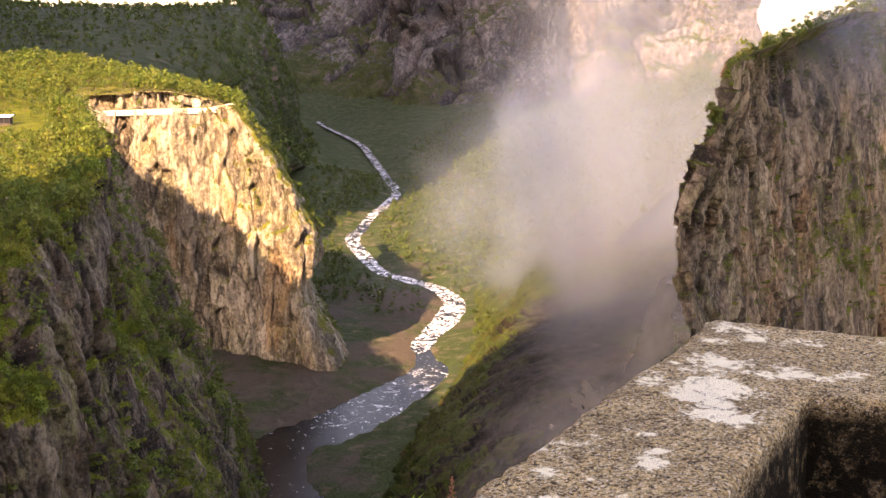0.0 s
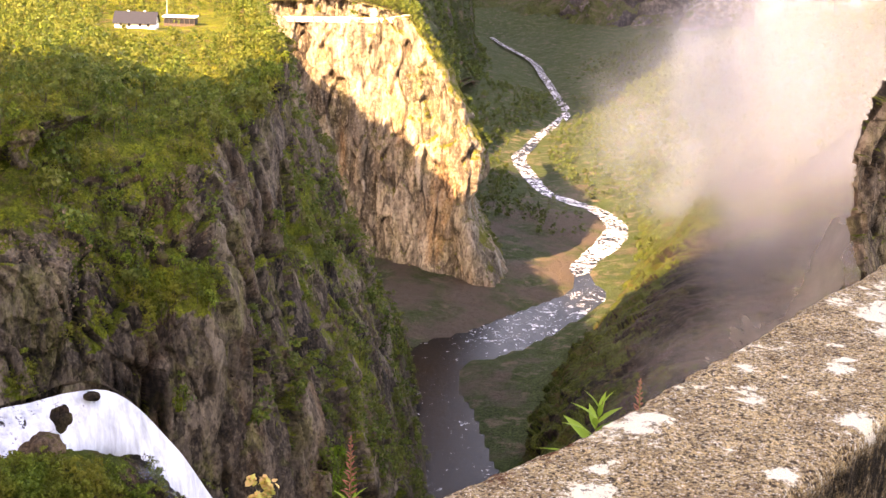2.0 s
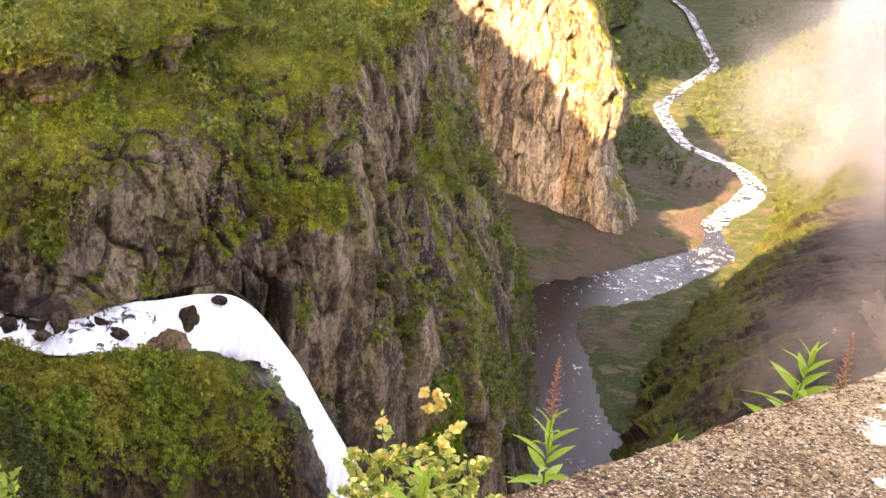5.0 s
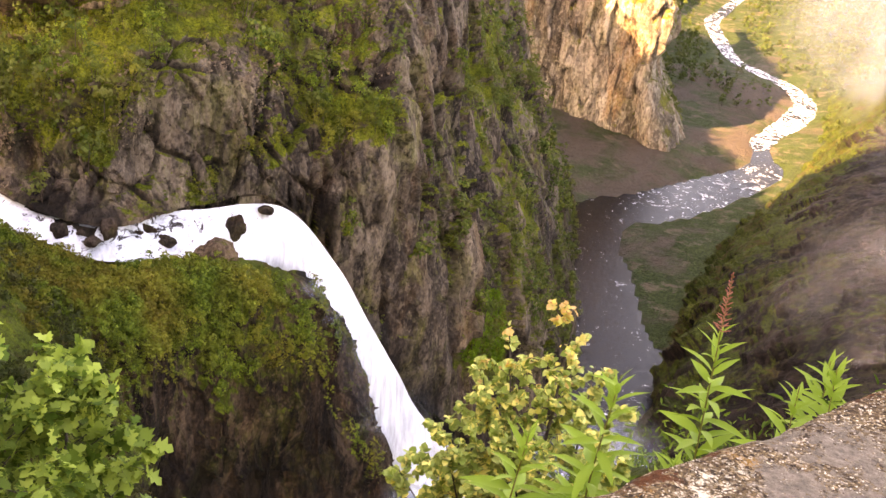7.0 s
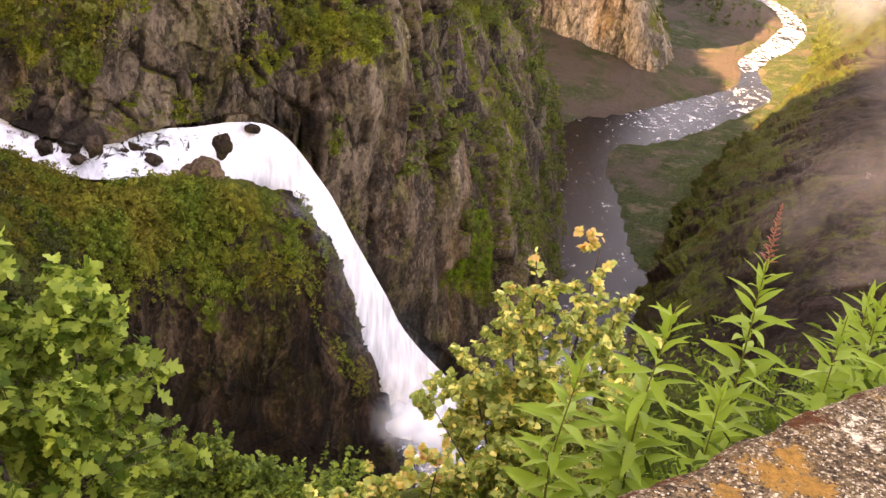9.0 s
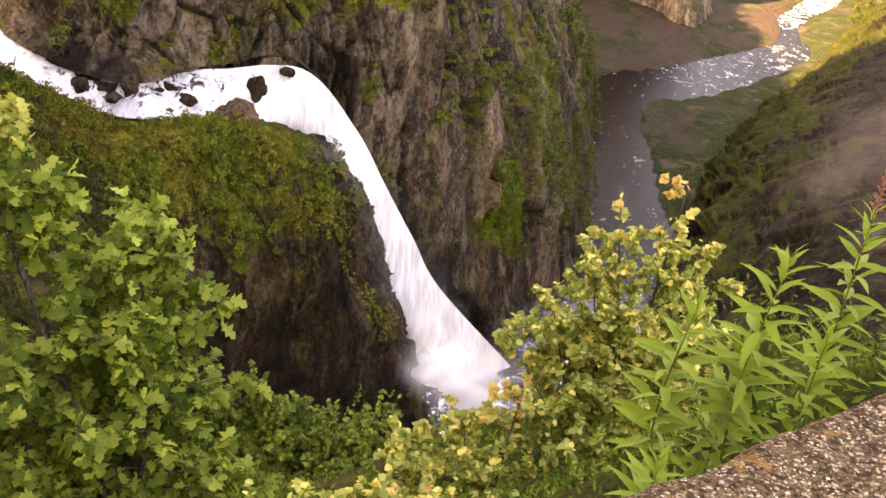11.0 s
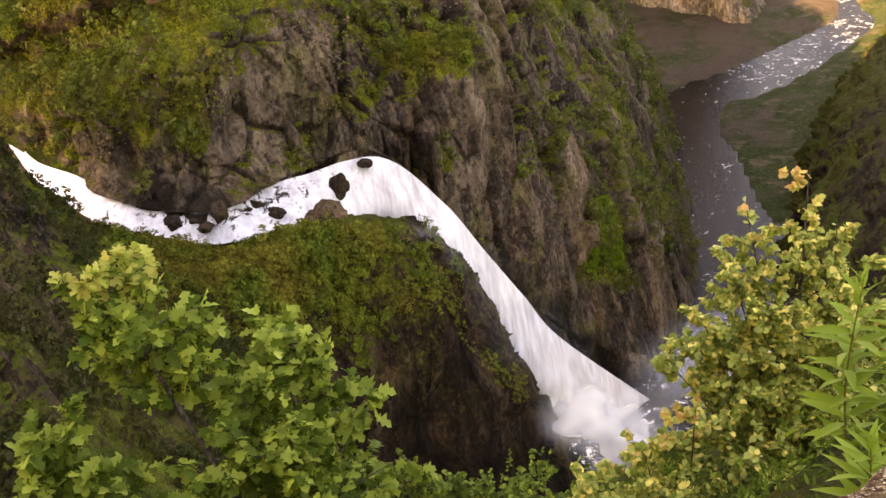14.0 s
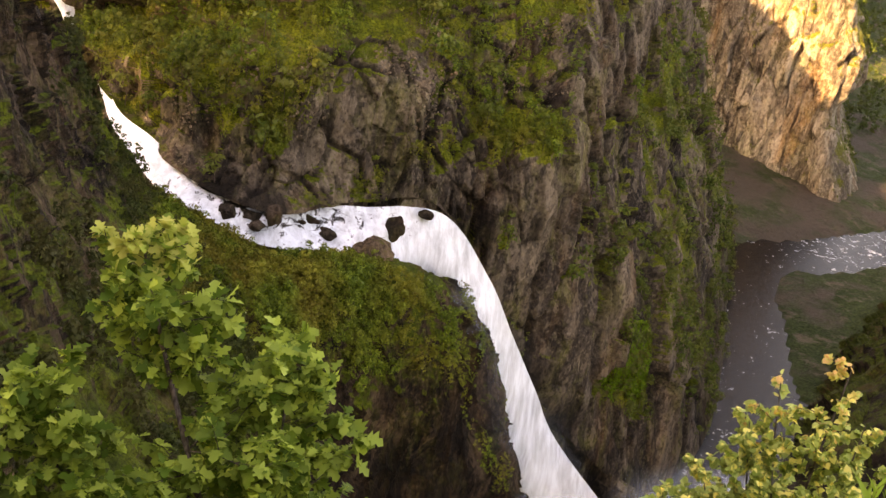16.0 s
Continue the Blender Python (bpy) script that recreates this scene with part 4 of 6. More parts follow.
# ---- woods ----
def leaf_material(name, a, b2, c=None, translucent=0.35, turned=None):
    """Leaves that vary from clump to clump and let some light through."""
    m, tree, bsdf = material(name, 0.5)
    node, mix, calc, ramp, noise_at, bump = nodes_of(tree)
    geo = tree.nodes.new("ShaderNodeNewGeometry")
    col = mix(calc("POWER", geo.outputs["Random Per Island"], 1.4), a, b2)
    if c:
        col = mix(ramp(noise_at(0.11, (1, 1, 1), 3, 0.5), 0.42, 0.62), col, c)
    if turned:
        col = mix(ramp(geo.outputs["Random Per Island"], 0.78, 0.80), col, turned)
    tone = tree.nodes.new("ShaderNodeAttribute")
    tone.attribute_name = "tone"
    col = mix(ramp(tone.outputs["Fac"], 0.0, 1.0), col, mix(0.5, col, tuple(c * 0.6 for c in a)))
    tree.links.new(col, bsdf.inputs["Base Color"])
    tl = tree.nodes.new("ShaderNodeBsdfTranslucent")
    tree.links.new(col, tl.inputs["Color"])
    mx = tree.nodes.new("ShaderNodeMixShader")
    mx.inputs[0].default_value = translucent
    tree.links.new(bsdf.outputs[0], mx.inputs[1])
    tree.links.new(tl.outputs[0], mx.inputs[2])
    tree.links.new(mx.outputs[0], tree.nodes["Material Output"].inputs["Surface"])
    return m


def leaf_faces(rng, centres, size, outward):
    """A pointed clump of leaves at each centre, facing roughly outward."""
    n = len(centres)
    face = outward + rng.normal(size=(n, 3)) * 0.32
    d = np.cross(face, rng.normal(size=(n, 3)))
    d /= np.linalg.norm(d, axis=1, keepdims=True)
    e = np.cross(face, d)
    e /= np.linalg.norm(e, axis=1, keepdims=True)
    size = np.broadcast_to(size, n)[:, None] * rng.uniform(0.65, 1.3, (n, 1))
    V = np.stack([centres + d * size * 1.15, centres - d * size * 0.7 + e * size * 0.75, centres - d * size * 0.7 - e * size * 0.75], 1)
    return V.reshape(-1, 3)


def woods(name, G, N, C, count, height, clumps, leaf, mat, label, seed, where=None, steep=0.25, least=0.5, squat=1.0, kind_of="trees"):
    """Scatters broad-leaved trees or shrubs with thin trunks over a piece of land; one object, as nobody could count them."""
    rng = np.random.default_rng(seed)
    g, nrm, cov = G.reshape(-1, 3), N.reshape(-1, 3), C.ravel()
    du = np.linalg.norm(np.gradient(G, axis=1), axis=2).ravel()
    dv = np.linalg.norm(np.gradient(G, axis=0), axis=2).ravel()
    patch = fractal(g / 14, 4, seed) * 0.5
    w = du * dv * (nrm[:, 2] > steep) * np.clip(cov + patch - least, 0, 0.4)
    if where is not None:
        w = w * where(g)
    pick = rng.choice(len(g), count, p=w / w.sum())
    gu, gv = np.gradient(G, axis=1).reshape(-1, 3), np.gradient(G, axis=0).reshape(-1, 3)
    base = g[pick] + gu[pick] * rng.uniform(-0.5, 0.5, (count, 1)) + gv[pick] * rng.uniform(-0.5, 0.5, (count, 1))
    h = rng.uniform(height[0], height[1], count) * (0.75 + 0.5 * rng.random(count))
    lobes = 4
    axis = rng.normal(size=(count, lobes, 3))
    axis /= np.linalg.norm(axis, axis=2, keepdims=True)
    off = axis * (0.16, 0.16, 0.22)
    lob = np.stack([np.zeros((count, lobes)), np.zeros((count, lobes)), np.broadcast_to(np.linspace(0.36, 0.74, lobes), (count, lobes))], 2) + off
    lr = rng.uniform(0.16, 0.30, (count, lobes)) * np.linspace(1.15, 0.75, lobes)
    k = rng.integers(0, lobes, (count, clumps))
    dirs = rng.normal(size=(count, clumps, 3))
    dirs /= np.linalg.norm(dirs, axis=2, keepdims=True)
    dirs[:, :, 2] = np.where(dirs[:, :, 2] < -0.3, -dirs[:, :, 2] * 0.5, dirs[:, :, 2])
    rows = np.arange(count)[:, None]
    at = lob[rows, k] + dirs * (lr[rows, k] * rng.uniform(0.55, 1.1, (count, clumps)))[:, :, None]
    at = at * (h[:, None, None] * np.array([squat, squat, 1.0])) + base[:, None]
    V = leaf_faces(rng, at.reshape(-1, 3), np.repeat(h, clumps) * leaf, dirs.reshape(-1, 3))
    leaves = np.arange(len(V)).reshape(-1, 3)
    top = base + np.stack([rng.normal(size=count) * 0.05, rng.normal(size=count) * 0.05, np.full(count, 0.6)], 1) * h[:, None]
    r = (h * 0.016)[:, None]
    T = np.stack([base + (r * 1.0) * (1, 0, 0) - (0, 0, 0.3), base - r * (1, 0, 0) - (0, 0, 0.3), top - r * 0.3 * (1, 0, 0), top + r * 0.3 * (1, 0, 0),
                  base + r * (0, 1, 0) - (0, 0, 0.3), base - r * (0, 1, 0) - (0, 0, 0.3), top - r * 0.3 * (0, 1, 0), top + r * 0.3 * (0, 1, 0)], 1).reshape(-1, 3)
    trunks = np.arange(len(T)).reshape(-1, 4)[:, [0, 1, 2, 0, 2, 3]].reshape(-1, 3) + len(V)
    F = np.concatenate([leaves, trunks])
    me = mesh_from(name, np.concatenate([V, T]), F, mat, smooth=False)
    me.materials.append(bark)
    idx = np.zeros(len(F), np.int32)
    idx[len(leaves):] = 1
    me.polygons.foreach_set("material_index", idx)
    tone = rng.random(count)
    me.attributes.new("tone", "FLOAT", "POINT").data.foreach_set("value", np.r_[np.repeat(tone, clumps * 3), np.zeros(len(T))].astype(np.float32))
    return tagged(new(name, me), label, kind_of, kind="stuff")


bark, tree, b = material("bark", 0.9)
node, mix, calc, ramp, noise_at, bump = nodes_of(tree)
tree.links.new(mix(ramp(noise_at(30, (1, 1, 0.3), 5, 0.6), 0.4, 0.6), (0.035, 0.028, 0.022), (0.11, 0.09, 0.075)), b.inputs["Base Color"])
leaf_plateau = leaf_material("plateau_leaves", (0.040, 0.075, 0.014), (0.150, 0.195, 0.038), (0.12, 0.135, 0.030))
# Darker leaf copy for bank and lower cliff; the shade is in its colour.
leaf_shaded = leaf_material("shaded_leaves", (0.022, 0.036, 0.010), (0.060, 0.080, 0.020), (0.055, 0.05, 0.016))
leaf_valley = leaf_material("valley_leaves", (0.036, 0.064, 0.016), (0.095, 0.135, 0.034), (0.08, 0.095, 0.026))
leaf_ledge = leaf_material("ledge_leaves", (0.050, 0.100, 0.012), (0.21, 0.28, 0.038), (0.19, 0.18, 0.028))
leaf_moss = leaf_material("heath_leaves", (0.032, 0.066, 0.008), (0.14, 0.205, 0.022), (0.14, 0.115, 0.018))

BARE = [(np.array(place), reach) for place, reach, share in BARE_SPOTS]


def off_rock(g):
    """True where the ground is not one of the bare rock faces."""
    clear = np.ones(len(g), bool)
    for place, reach in BARE:
        clear &= np.linalg.norm(g - place, axis=1) > 0.9 * reach
    return clear


HOUSE_AZ = -0.365
woods("plateau_birches", *wall_grid, 4200, (3.6, 7.6), 66, 0.060, leaf_plateau, "low green birch wood covering the plateau", 101, steep=0.15, least=0.25,
      where=lambda g: ~((np.abs(np.arctan2(g[:, 0], g[:, 1]) - HOUSE_AZ) < 0.05) & (np.hypot(g[:, 0], g[:, 1]) > 425) & (np.hypot(g[:, 0], g[:, 1]) < 560)))
woods("ledge_shrubs", *wall_grid, 5200, (0.6, 2.0), 32, 0.10, leaf_ledge, "low green shrubs on the cliff ledges", 102, steep=0.02, least=0.55, squat=1.3, kind_of="shrubs",
      where=lambda g: (g[:, 2] < -45) & (g[:, 1] < 236) & off_rock(g))
woods("slope_birches", *wall_grid, 3600, (1.8, 4.4), 76, 0.058, leaf_ledge, "young birches and bushes on the slope above the falls", 114, steep=0.10, least=0.15, squat=0.85,
      where=lambda g: (g[:, 2] > -72) & (np.hypot(g[:, 0], g[:, 1]) < 330) & off_rock(g))
woods("slope_heath", *wall_grid, 6000, (0.5, 1.5), 18, 0.15, leaf_ledge, "heath and small bushes on the slope above the falls", 115, steep=0.12, least=0.45, squat=1.5, kind_of="heath",
      where=lambda g: (g[:, 2] > -85) & (np.hypot(g[:, 0], g[:, 1]) < 330) & off_rock(g))
leaf_grass = leaf_material("grass_blades", (0.075, 0.17, 0.012), (0.17, 0.30, 0.022))
woods("grass", *wall_grid, 2600, (0.5, 1.1), 14, 0.22, leaf_grass, "bright wet grass low on the cliff", 118, steep=-1.0, least=0.5, squat=1.6, kind_of="grass",
      where=lambda g: np.linalg.norm((g - np.array((-55.5, 248.0, -128.0))) / (9, 12, 12), axis=1) < 1)
woods("rise_birches", *plat_grid, 1500, (4.0, 7.5), 50, 0.075, leaf_plateau, "sunlit birches on the rise behind the road", 113, steep=0.1, least=0.4)
woods("spur_birches", *spur_grid, 1500, (4.0, 7.5), 50, 0.075, leaf_plateau, "sunlit birches on the spur's top", 103, steep=0.15, least=0.5)
woods("knoll_shrubs", *knoll_grid, 2400, (0.9, 2.6), 48, 0.085, leaf_moss, "olive heath and low shrubs on the knoll", 104, steep=0.05, least=0.5, squat=1.4, kind_of="shrubs")
woods("knoll_heath", *knoll_grid, 6000, (0.4, 1.2), 16, 0.16, leaf_ledge, "bright moss and heath on the knoll", 116, steep=0.15, least=0.22, squat=1.5, kind_of="heath")
woods("knoll_bushes", *knoll_grid, 700, (1.6, 3.4), 100, 0.065, leaf_ledge, "rounded green bushes on the knoll", 112, steep=0.05, least=0.6, squat=1.1, kind_of="bushes")
woods("bank_shrubs", *bank_grid, 1500, (1.4, 3.4), 60, 0.08, leaf_shaded, "dark green shrubs on the steep bank", 105, steep=0.05, least=0.3, squat=1.1, kind_of="shrubs")
woods("right_birches", *right_grid, 300, (2.0, 4.2), 60, 0.085, leaf_plateau, "green birches on top of the dark cliff", 106, steep=0.2, least=0.6)
woods("ledge_birch", *right_grid, 16, (2.0, 3.6), 60, 0.09, leaf_plateau, "small birch clinging to a ledge of the dark cliff", 117, steep=-1.0, least=-1.0,
      where=lambda g: np.linalg.norm(g - np.array((48.6, 228.9, -20.1)), axis=1) < 4.0)
woods("right_shrubs", *right_grid, 700, (0.7, 1.6), 22, 0.15, leaf_moss, "tufts of shrub on the dark cliff's ledges", 107, steep=0.0, least=0.2, squat=1.3, kind_of="shrubs")
woods("lower_shrubs", *lower_grid, 500, (0.8, 1.8), 24, 0.15, leaf_shaded, "shrubs on the mossy lower cliff", 108, steep=0.05, least=0.35, squat=1.3, kind_of="shrubs")
woods("valley_birches", *slope_grid, 4200, (4, 8), 18, 0.15, leaf_valley, "birch wood on the valley side", 109, steep=0.1, least=0.4)
woods("ridge_birches", *back_grid, 4500, (5, 9), 14, 0.17, leaf_valley, "dark birch wood on the far ridge", 110, steep=0.1, least=0.4)
GG = np.stack([gx, gy, gz], 1).reshape(len(rad), len(az), 3)
woods("meadow_birches", GG, surface_normals(GG) * 0 + (0, 0, 1), np.ones(GG.shape[:2]), 1500, (4, 7.5), 26, 0.12, leaf_valley, "sunlit birches on the valley floor", 111,
      where=lambda g: ((g[:, 0] > -130) & (g[:, 0] < 60) & (g[:, 1] > 640) & (g[:, 1] < 1250)) * (np.abs(np.hypot(g[:, None, 0] - river_line[None, ::4, 0], g[:, None, 1] - river_line[None, ::4, 1]).min(1)) > 16))

# ---- viewpoint ----
concrete, tree, b = material("parapet_concrete", 0.95)
node, mix, calc, ramp, noise_at, bump = nodes_of(tree)
geo = tree.nodes.new("ShaderNodeNewGeometry")


def grains(scale, bend):
    """Broken stones in the cement: two random numbers for each, and the distance from its middle."""
    n = tree.nodes.new("ShaderNodeTexNoise")
    n.inputs["Scale"].default_value, n.inputs["Detail"].default_value = scale * 0.9, 4
    tree.links.new(geo.outputs["Position"], n.inputs["Vector"])
    far = tree.nodes.new("ShaderNodeVectorMath")
    far.operation = "MULTIPLY_ADD"
    far.inputs[1].default_value = (bend / scale,) * 3
    tree.links.new(n.outputs["Color"], far.inputs[0])
    tree.links.new(geo.outputs["Position"], far.inputs[2])
    v = tree.nodes.new("ShaderNodeTexVoronoi")
    v.inputs["Scale"].default_value = scale
    tree.links.new(far.outputs[0], v.inputs["Vector"])
    c = tree.nodes.new("ShaderNodeSeparateColor")
    tree.links.new(v.outputs["Color"], c.inputs[0])
    return c.outputs[0], c.outputs[1], v.outputs["Distance"]


# Darker towards the wall's near end, the change broken up by noise.
near_end = tree.nodes.new("ShaderNodeAttribute")
near_end.attribute_name = "near_end"
near_tone = calc("ADD", near_end.outputs["Fac"], calc("SUBTRACT", noise_at(9, (1, 1, 1), 6, 0.7), 0.5))
pits = ramp(noise_at(75, (1, 1, 1), 5, 0.7), 0.51, 0.57)
a1, a2, ad = grains(260, 1.6)
b1, b2, bd = grains(160, 1.6)
c1, c2, cd = grains(420, 1.2)
col = mix(noise_at(11, (1, 1, 1), 6, 0.7), (0.56, 0.33, 0.125), (0.96, 0.68, 0.31))
col = mix(calc("MULTIPLY", ramp(c1, 0.45, 0.0), 0.7), col, (0.10, 0.066, 0.042))
col = mix(calc("MULTIPLY", ramp(c2, 0.6, 1.0), 0.6), col, (0.56, 0.44, 0.31))
col = mix(calc("MULTIPLY", ramp(noise_at(38, (1, 1, 1), 5, 0.75), 0.54, 0.62), 0.55), col, (0.86, 0.67, 0.36))
col = mix(calc("MULTIPLY", pits, 0.7), col, (0.10, 0.062, 0.028))
col = mix(calc("MULTIPLY", ramp(noise_at(5, (1, 1, 1), 7, 0.7), 0.48, 0.62), 0.45), col, (0.18, 0.11, 0.050))
col = mix(calc("MULTIPLY", ramp(near_tone, 0.2, 0.9), 0.74), col, (0.060, 0.038, 0.022))
col = mix(calc("MULTIPLY", ramp(a1, 0.50, 0.80), ramp(ad, 0.66, 0.36)), col, mix(a2, (0.22, 0.12, 0.05), (0.68, 0.49, 0.27)))
col = mix(calc("MULTIPLY", ramp(a1, 0.30, 0.10), 0.7), col, (0.05, 0.034, 0.024))
col = mix(calc("MULTIPLY", ramp(b1, 0.66, 0.76), ramp(bd, 0.60, 0.40)), col, mix(b2, (0.14, 0.085, 0.04), (0.84, 0.68, 0.46)))
col = mix(calc("MULTIPLY", ramp(b1, 0.22, 0.14), 0.85), col, (0.030, 0.020, 0.014))
col = mix(calc("MULTIPLY", calc("MULTIPLY", ramp(a1, 0.88, 0.93), ramp(ad, 0.60, 0.40)), 0.9), col, (0.92, 0.80, 0.60))
col = mix(calc("MULTIPLY", ramp(noise_at(14, (1, 1, 1), 7, 0.75), 0.50, 0.60), 0.40), col, (0.085, 0.050, 0.024))
# Shade of the wall's inner face, put into the colour in blotches.
inner_dark = tree.nodes.new("ShaderNodeAttribute")
inner_dark.attribute_name = "inner_shade"
fine = noise_at(45, (1, 1, 1), 8, 0.8)
for key, colour in (("rust", (0.17, 0.055, 0.018)), ("orange", (0.56, 0.27, 0.06)), ("white", (0.97, 0.86, 0.62)), ("grey", (0.34, 0.275, 0.20))):
    attr = tree.nodes.new("ShaderNodeAttribute")
    attr.attribute_name = key
    if key in ("orange", "rust", "grey"):
        colour = mix(ramp(noise_at(60, (1, 1, 1), 5, 0.7), 0.35, 0.65), tuple(c * 0.45 for c in colour), colour)
    col = mix(ramp(calc("ADD", attr.outputs["Fac"], calc("MULTIPLY", calc("SUBTRACT", fine, 0.5), 3.2)), 0.46, 0.66), col, colour)
col = mix(calc("MULTIPLY", inner_dark.outputs["Fac"], ramp(noise_at(18, (1, 1, 1), 7, 0.75), 0.72, 0.50)), col, (0.018, 0.013, 0.007))
tree.links.new(col, b.inputs["Base Color"])
rel = calc("ADD", calc("ADD", calc("MULTIPLY", ad, -0.5), calc("MULTIPLY", bd, -0.5)), calc("ADD", calc("MULTIPLY", noise_at(55, (1, 1, 1), 6, 0.75), 1.1), calc("MULTIPLY", cd, -0.3)))
bump(rel, 1.0, 0.010, b)

WHITE = [((0.705, 3.014), 0.069), ((0.644, 2.766), 0.079), ((0.643, 2.562), 0.059), ((0.579, 2.616), 0.051), ((0.829, 3.356), 0.057), ((0.737, 3.211), 0.036), ((0.783, 2.890), 0.037), ((0.873, 2.938), 0.041), ((0.989, 2.904), 0.051), ((0.855, 3.234), 0.026), ((0.407, 2.271), 0.029), ((0.439, 2.358), 0.016), ((0.195, 2.258), 0.021), ((0.283, 2.206), 0.016), ((0.596, 3.014), 0.016), ((-0.049, 1.863), 0.055), ((-0.132, 1.529), 0.038), ((-0.116, 1.641), 0.025), ((-0.057, 1.428), 0.032), ((-0.154, 1.319), 0.024), ((0.419, 2.289), 0.031), ((0.401, 1.975), 0.028), ((0.194, 2.044), 0.026), ((0.220, 1.687), 0.028), ((0.578, 2.734), 0.047), ((0.200, 2.235), 0.021), ((0.436, 2.471), 0.017)]
ORANGE = [((-0.980, 0.543), 0.035), ((-0.983, 0.472), 0.045), ((-1.049, 0.419), 0.03), ((-1.560, -0.296), 0.05), ((-1.514, -0.335), 0.045), ((-1.460, -0.362), 0.03), ((-1.404, -0.039), 0.035), ((-1.487, -0.208), 0.018), ((-1.606, -0.296), 0.02), ((-1.666, -0.379), 0.02), ((-1.414, -0.305), 0.02)]
GREY = [((-0.713, 0.819), 0.10), ((-0.786, 0.717), 0.06), ((-0.639, 0.812), 0.07)]


def parapet_run(path, width, top, drop, name, parent):
    """A weathered wall along a path on its outer edge: outer face, rounded shoulders, top and inner face."""
    path = np.array(path, float)
    seg = np.linalg.norm(np.diff(path, axis=0), axis=1)
    L = np.r_[0, np.cumsum(seg)]
    s = np.arange(0, L[-1], 0.012)
    px = np.stack([np.interp(s, L, path[:, 0]), np.interp(s, L, path[:, 1])], 1)
    t = np.gradient(px, axis=0)
    k = 25
    pad = np.concatenate([np.repeat(t[:1], k, 0), t, np.repeat(t[-1:], k, 0)])
    t = np.stack([np.convolve(pad[:, i], np.ones(2 * k + 1) / (2 * k + 1), "valid") for i in (0, 1)], 1)
    t /= np.linalg.norm(t, axis=1, keepdims=True)
    inward = np.stack([-t[:, 1], t[:, 0]], 1)
    prof = [(0.0, -drop), (0.0, -0.3), (0.0, -0.15), (0.0, -0.06), (0.002, -0.03), (0.008, -0.012), (0.02, -0.003)]
    prof += [(x, 0.0) for x in np.linspace(0.035, width - 0.035, 30)]
    prof += [(width - 0.02, -0.003), (width - 0.008, -0.012), (width - 0.002, -0.03), (width, -0.06), (width, -0.15), (width, -0.3), (width, -drop)]
    prof = np.array(prof)
    G = np.zeros((len(s), len(prof), 3))
    G[:, :, :2] = px[:, None] + inward[:, None] * prof[None, :, :1]
    G[:, :, 2] = top + prof[None, :, 1]
    p = G.reshape(-1, 3)
    rough = fractal(p / 0.05, 3, 8) * 0.004 + fractal(p / 0.25, 2, 9) * 0.004
    edge = np.exp(-np.minimum(prof[:, 0], width - prof[:, 0]) / 0.02) * (prof[:, 1] > -0.08)
    chip = np.clip(fractal(p / 0.09, 3, 12) - 0.1, 0, 1).reshape(G.shape[:2]) * edge[None]
    n = surface_normals(G)
    n *= np.sign(n[:, len(prof) // 2, 2]).mean()
    G = G + n * (rough.reshape(G.shape[:2]) - chip * 0.02)[:, :, None]
    p = G.reshape(-1, 3)
    me = mesh_from(name, p, grid_faces(len(s), len(prof)), concrete)
    wob = fractal(p / 0.07, 5, 21) * 0.42
    for key, spots in (("white", WHITE), ("orange", ORANGE), ("grey", GREY)):
        m = np.zeros(len(p))
        for c, r in spots:
            m = np.maximum(m, 1.05 - 0.55 * np.hypot(p[:, 0] - c[0], p[:, 1] - c[1]) / r + wob)
        if key == "white":
            m = np.maximum(m, fractal(p / 0.10, 5, 33) * 0.62 - 0.16 - 0.5 * (p[:, 1] < 0.6)) * (p[:, 2] > top - 0.03)
        if key == "orange":
            m = np.maximum(m, (fractal(p / 0.12, 4, 35) * 0.6 - 0.22) * (p[:, 1] < 1.0))
        me.attributes.new(key, "FLOAT", "POINT").data.foreach_set("value", np.clip(m, 0, 0.85).astype(np.float32))
    rim = np.exp(-np.abs(prof[:, 0] - 0.02) / 0.03)[None] * np.ones((len(s), 1))
    rim = rim.ravel() * 0.45 * (p[:, 1] < 2.2) + wob * 0.75
    me.attributes.new("rust", "FLOAT", "POINT").data.foreach_set("value", np.clip(rim, 0, 1).astype(np.float32))
    me.attributes.new("near_end", "FLOAT", "POINT").data.foreach_set("value", np.clip((1.9 - p[:, 1]) / 1.0, 0, 1).astype(np.float32))
    # Mask of the inner face below its shoulder, where shade is painted.
    inner_shade = np.clip((-0.012 - prof[:, 1]) / 0.05, 0, 1) * (prof[:, 0] > width / 2)
    me.attributes.new("inner_shade", "FLOAT", "POINT").data.foreach_set("value", np.tile(inner_shade, len(s)).astype(np.float32))
    ob = new(name, me)
    ob.parent = parent
    return ob


parapet = tagged(new("parapet"), "weathered concrete parapet with white and orange lichen", "parapet", kind="structure")
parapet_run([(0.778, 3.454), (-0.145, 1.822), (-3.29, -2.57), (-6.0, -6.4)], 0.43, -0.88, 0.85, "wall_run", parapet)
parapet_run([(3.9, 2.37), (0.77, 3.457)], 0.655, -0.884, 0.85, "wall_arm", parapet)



def outside(x, y):
    """How far a place lies out over the valley from the line of the parapet."""
    a = (x + 0.145) * -0.848 + (y - 1.822) * 0.530
    b2 = (x - 0.778) * 0.329 + (y - 3.454) * 0.944
    return np.maximum(a, b2)


